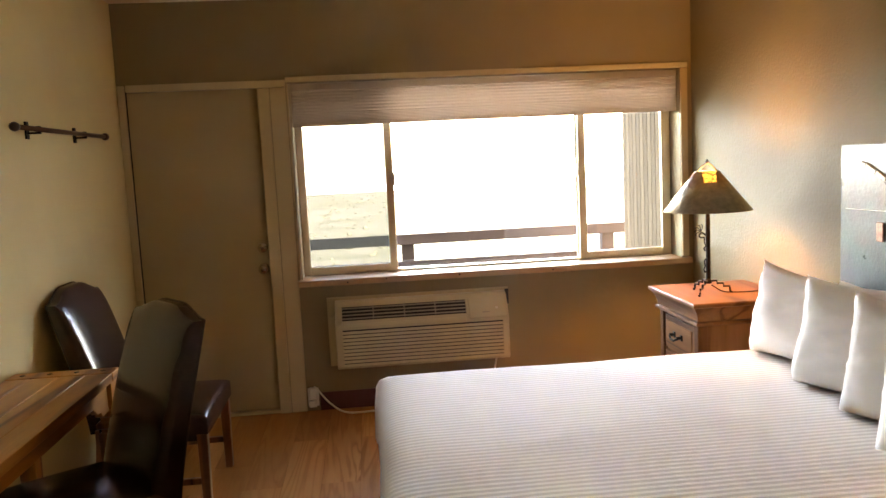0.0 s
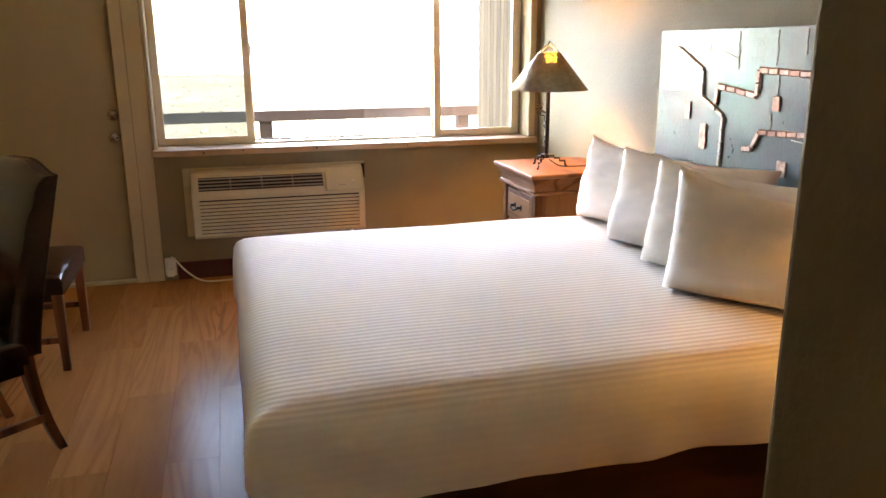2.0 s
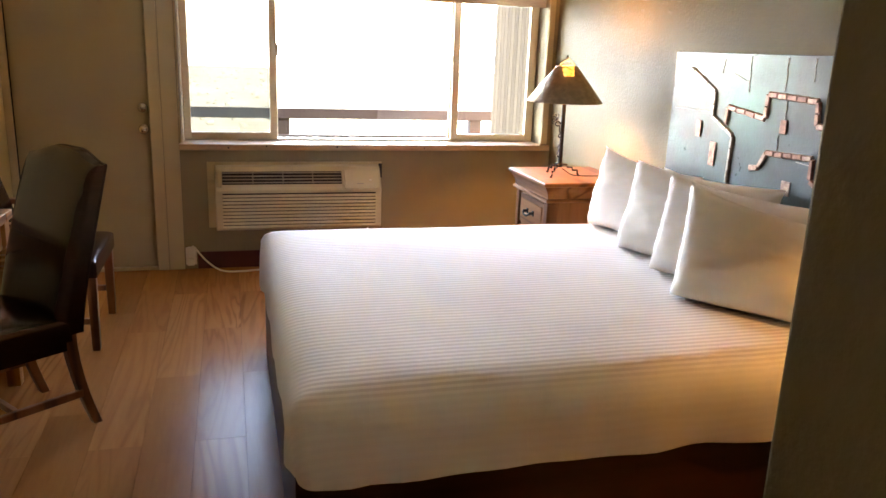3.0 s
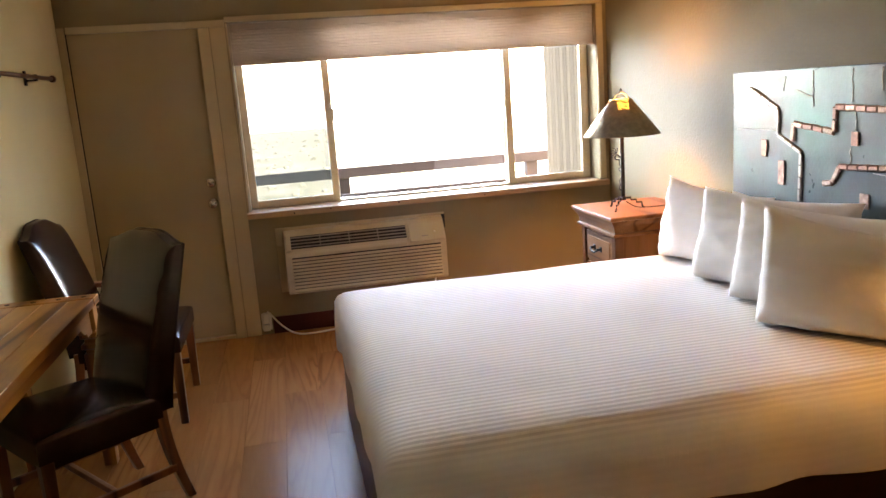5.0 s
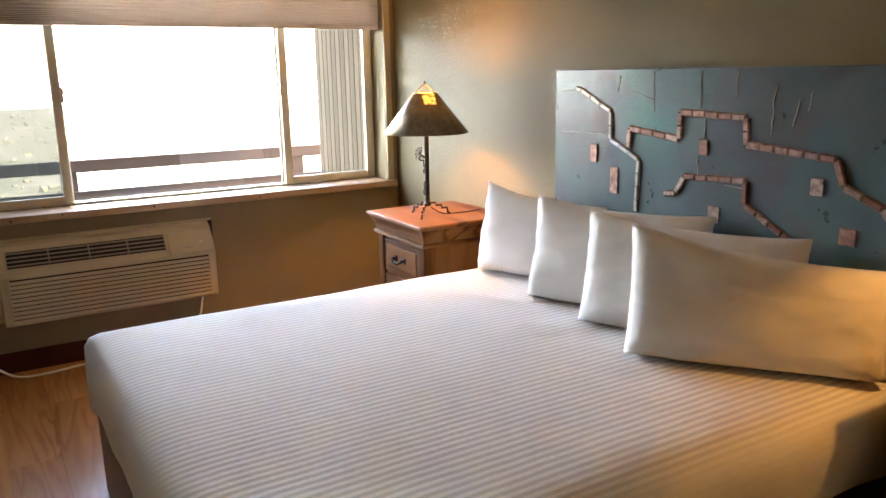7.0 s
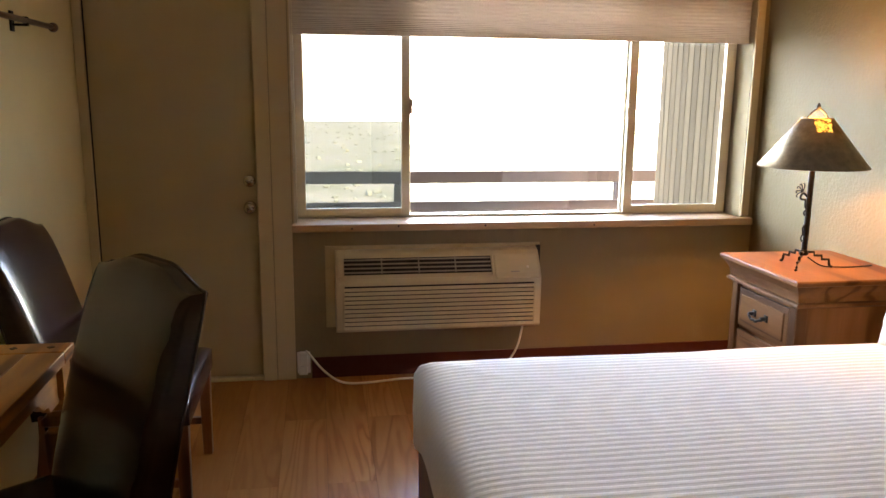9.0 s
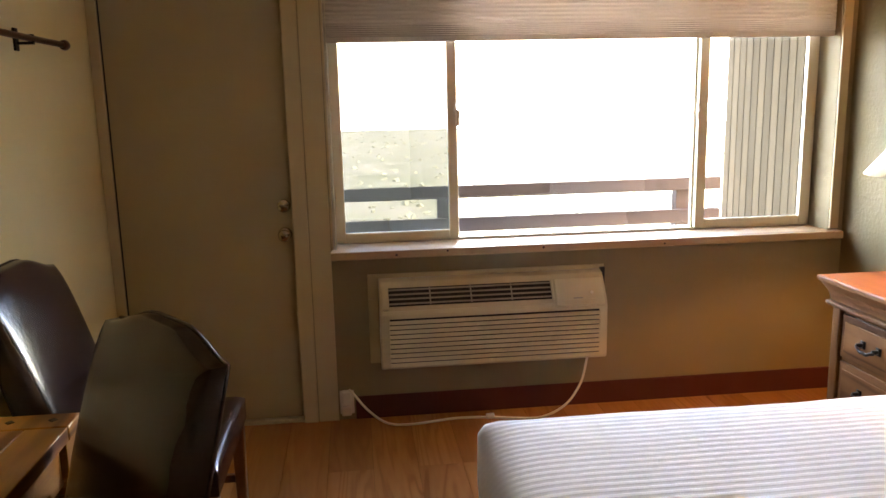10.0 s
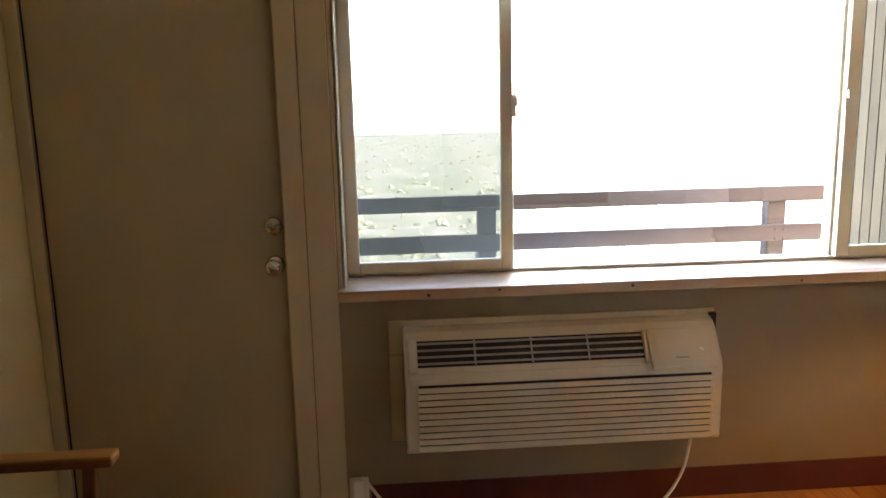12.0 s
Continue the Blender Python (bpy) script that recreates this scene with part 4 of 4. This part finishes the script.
def nightstand_far():
    X0, X1, Y0, Y1 = 1.541, 2.035, 3.600, 4.083
    t = thing("nightstand", pose(0, 0, 0), "carved honey wood nightstand with iron drawer handles", "nightstand")
    top = part("top", moulding(X0, X1, Y0, Y1, [(0.763, 0.050), (0.766, 0.057), (0.780, 0.059), (0.786, 0.054), (0.787, 0.045)]), STAND, t, bevel=0.001)
    part("cove", moulding(X0, X1, Y0, Y1, [(0.690, 0.018), (0.698, 0.020), (0.712, 0.022), (0.730, 0.028), (0.748, 0.040), (0.7625, 0.048)]), STAND, t)
    part("bead", moulding(X0, X1, Y0, Y1, [(0.664, 0.004), (0.668, 0.026), (0.676, 0.032), (0.685, 0.030), (0.6895, 0.018)]), STAND, t)
    part("body", box(X0 + 0.008, X1, Y0, Y1, 0.06, 0.6635), STAND_Z, t, bevel=0.003)
    for y in (Y0 - 0.006, Y1 - 0.044):
        part("post", box(X0 - 0.014, X0 + 0.040, y, y + 0.050, 0.0, 0.6625), STAND_Z, t, bevel=0.006)
        part("foot", box(X1 - 0.06, X1 - 0.005, y + 0.004, y + 0.046, 0.0, 0.0595), STAND_Z, t, bevel=0.004)
    for z0, z1 in ((0.470, 0.648), (0.270, 0.452), (0.080, 0.252)):
        d = part("drawer", box(X0 - 0.007, X0 + 0.007, Y0 + 0.052, Y1 - 0.052, z0, z1), STAND, t, bevel=0.004)
        part("drawer_panel", box(X0 - 0.014, X0 - 0.0075, Y0 + 0.078, Y1 - 0.078, z0 + 0.026, z1 - 0.026), STAND, d, bevel=0.005)
        drop_pull(d, X0 - 0.014, (Y0 + Y1) / 2, (z0 + z1) / 2)
    return t


def nightstand_near():
    X0, X1, Y0, Y1 = 1.640, 2.035, 0.80, 1.340
    t = thing("nightstand", pose(0, 0, 0), "plain light honey wood nightstand with a panelled front", "nightstand")
    part("top", box(X0 - 0.02, X1, Y0 - 0.02, Y1 + 0.02, 0.752, 0.782), STAND, t, bevel=0.006)
    part("body", box(X0 + 0.014, X1, Y0 + 0.006, Y1 - 0.006, 0.16, 0.7515), STAND_Z, t, bevel=0.003)
    for y in (Y0, Y1 - 0.055):
        part("post", box(X0, X0 + 0.055, y, y + 0.055, 0, 0.7505), STAND_Z, t, bevel=0.004)
        part("post", box(X1 - 0.055, X1 - 0.002, y, y + 0.055, 0, 0.1595), STAND_Z, t, bevel=0.004)
    for z0, z1 in ((0.56, 0.73), (0.37, 0.545), (0.18, 0.355)):
        d = part("drawer", box(X0 + 0.002, X0 + 0.013, Y0 + 0.058, Y1 - 0.058, z0, z1), STAND, t, bevel=0.003)
        part("drawer_panel", box(X0 - 0.005, X0 + 0.0015, Y0 + 0.09, Y1 - 0.09, z0 + 0.03, z1 - 0.03), STAND, d, bevel=0.004)
    return t


nightstand_far()
nightstand_near()


# ---------------------------------------------------------------- lamps
def table_lamp(x, y, z, turn, watts, label):
    """A twisted iron lamp on three stepped legs under an aged bronze cone."""
    t = thing("table_lamp", pose(x, y, z, 0, 0, turn), label, "lamp", "lamps on the nightstands")
    bm = tube([(0, 0, 0.055 + 0.39 * i / 24) for i in range(25)], 0.0125, 6)
    part("stem", bm, IRON, t, smooth=True)
    part("collar", revolve([(0.0005, 0.05), (0.016, 0.052), (0.020, 0.060), (0.016, 0.072), (0.010, 0.078), (0.0005, 0.079)], 16), IRON, t, smooth=True)
    for k in range(3):
        a = radians(90 + 120 * k)
        c, s = math.cos(a), math.sin(a)
        steps = [(0.010, 0.066), (0.042, 0.066), (0.044, 0.052), (0.074, 0.052), (0.076, 0.036), (0.104, 0.036), (0.108, 0.014), (0.112, 0.006), (0.120, 0.0055)]
        part("leg", tube([(r * c, r * s, h) for r, h in steps], 0.0058, 8), IRON, t)
    # small bent-wire figure beside the stem, its plume in loops
    fig = bmesh.new()
    tube(smooth_line([(-0.010, 0, 0.30), (-0.034, 0, 0.318), (-0.048, 0, 0.312), (-0.052, 0, 0.300), (-0.040, 0, 0.292), (-0.020, 0, 0.292)], 4), 0.0045, 6, fig)
    for k in range(5):
        a = radians(60 + 34 * k)
        cx, cz = -0.042, 0.325
        tube(smooth_line([(cx, 0, cz), (cx + 0.020 * math.cos(a), 0.002, cz + 0.020 * math.sin(a)), (cx + 0.034 * math.cos(a + 0.2), 0.003, cz + 0.034 * math.sin(a + 0.2)), (cx + 0.036 * math.cos(a + 0.45), 0, cz + 0.034 * math.sin(a + 0.45))], 4), 0.0025, 6, fig)
    tube(smooth_line([(-0.022, 0, 0.292), (-0.020, 0, 0.262), (-0.012, 0, 0.250), (-0.024, 0, 0.236), (-0.016, 0, 0.222)], 4), 0.0040, 6, fig)
    tube(smooth_line([(-0.010, 0, 0.185), (-0.022, 0, 0.168), (-0.018, 0, 0.145), (-0.026, 0, 0.128), (-0.018, 0, 0.112), (-0.010, 0, 0.118)], 4), 0.0035, 6, fig)
    part("wire_figure", fig, IRON, t, "small bent iron figure", smooth=True)
    # shade: a thin cone, open below, pierced near the top
    r0, r1, z0, z1 = 0.215, 0.060, 0.428, 0.628
    part("shade", revolve([(r0, z0), (r0 + 0.0025, z0 + 0.002), (r1 + 0.002, z1), (r1, z1), (r0 - 0.003, z0 + 0.002)], 48, caps=False), BRONZE, t, "aged bronze metal cone shade", smooth=True)
    rn = random.Random(3)
    for side_a in (0, 2.094, 4.189):
        rows = bmesh.new()
        for row in range(14):
            k = 0.985 - row * 0.0185
            rr, zz = r0 + (r1 - r0) * k + 0.0032, z0 + (z1 - z0) * k
            half = 0.46 - 0.016 * row + 0.06 * rn.random()
            a = side_a - half
            while a < side_a + half:
                da = rn.uniform(0.035, 0.075) * 0.045 / rr * 2.0
                if rn.random() < 0.62:
                    q = [(rr, a, zz), (rr, a + da, zz), (rr - 0.0016, a + da, zz + 0.0021), (rr - 0.0016, a, zz + 0.0021)]
                    rows.faces.new([rows.verts.new((p * math.cos(b), p * math.sin(b), h)) for p, b, h in q])
                a += da * 1.7
        part("pierced_pattern", rows, GLOW, t, "glowing pierced openings below the rim")
    part("top_ring", revolve([(r1 - 0.006, z1 - 0.002), (r1 + 0.003, z1 - 0.002), (r1 + 0.003, z1 + 0.003), (r1 - 0.006, z1 + 0.003)], 32, caps=False), BRONZE, t, smooth=True)
    cap = tube(smooth_line([(-r1, 0, z1), (-0.030, 0, z1 + 0.028), (0, 0, z1 + 0.040), (0.030, 0, z1 + 0.028), (r1, 0, z1)], 4), 0.004, 6)
    revolve([(0.0004, z1 + 0.040), (0.008, z1 + 0.043), (0.009, z1 + 0.052), (0.003, z1 + 0.062), (0.0004, z1 + 0.064)], 12, cap)
    part("finial", cap, IRON, t, smooth=True)
    bulb = part("bulb", revolve([(0.0005, 0.450), (0.012, 0.452), (0.013, 0.475), (0.026, 0.505), (0.029, 0.525), (0.024, 0.545), (0.0005, 0.556)], 20), GLOW, t, "lit bulb", smooth=True)
    bulb.visible_shadow = False
    lit = new("bulb_light", bpy.data.lights.new("bulb_light", "POINT"))
    lit.parent = t
    lit.location = (0, 0, 0.598)
    lit.data.energy, lit.data.color, lit.data.shadow_soft_size = watts, LAMP_TINT, 0.03
    return t


table_lamp(1.678, 3.805, 0.787, 14, 0.36, "bent iron table lamp, lit, with an aged bronze cone shade")
table_lamp(1.79, 1.07, 0.782, 80, 0.11, "bent iron table lamp, lit, on the near nightstand")
cord = thing("lamp_cord", pose(0, 0, 0.787), "thin black lamp cord lying on the nightstand", "cord")
part("wire", tube(smooth_line([(1.688, 3.79, 0.045), (1.74, 3.775, 0.012), (1.80, 3.77, 0.004), (1.88, 3.76, 0.004), (1.95, 3.77, 0.004), (1.99, 3.78, 0.004)], 5), 0.003, 6), IRON, cord, smooth=True)

# ---------------------------------------------------------------- thermostat in the passage
stat = thing("thermostat", pose(HX, 0.150, 1.45), "cream wall thermostat box on the passage wall", "thermostat")
part("cover", box(-0.022, 0, -0.075, 0.0, 0.0, 0.135), WHITE_PL, stat, bevel=0.006, seg=3)
bm = revolve([(0.0004, 0), (0.008, 0), (0.0075, 0.010), (0.0004, 0.011)], 16)
bmesh.ops.transform(bm, matrix=pose(-0.022, -0.038, 0.022, 0, -90), verts=bm.verts)
part("dial", bm, BRONZE, stat)

# ---------------------------------------------------------------- floor planks, last
PW, PL = 0.19, 1.22
plank_cache = {}


def plank_mesh(w, length):
    key = (round(w, 3), round(length, 3))
    if key not in plank_cache:
        bm = bmesh.new()
        c = 0.0007
        rings = [[bm.verts.new(p) for p in ((a, b, z), (w - a, b, z), (w - a, length - b, z), (a, length - b, z))] for z, a, b in ((-0.0105, 0.0003, 0.0003), (-c, 0.0003, 0.0003), (0.0, c, c))]
        for r0, r1 in zip(rings, rings[1:]):
            for i in range(4):
                bm.faces.new((r0[i], r0[(i + 1) % 4], r1[(i + 1) % 4], r1[i]))
        bm.faces.new(rings[-1])
        bmesh.ops.recalc_face_normals(bm, faces=bm.faces)
        me = bpy.data.meshes.new("plank")
        bm.to_mesh(me)
        bm.free()
        me.materials.append(FLOOR)
        plank_cache[key] = me
    return plank_cache[key]


rng = random.Random(21)
x, row = XL, 0
while x < XR - 0.02:
    w = min(PW, XR - x)
    y = YB - rng.choice((0.0, 0.31, 0.62, 0.93))
    while y < YN - 0.001:
        y0, y1 = max(y, YB), min(y + PL, YN)
        if y1 - y0 > 0.02:
            ob = new("plank", plank_mesh(w, y1 - y0))
            ob.parent = floor
            ob.location = (x, y0, 0)
        y += PL
    x += PW
    row += 1
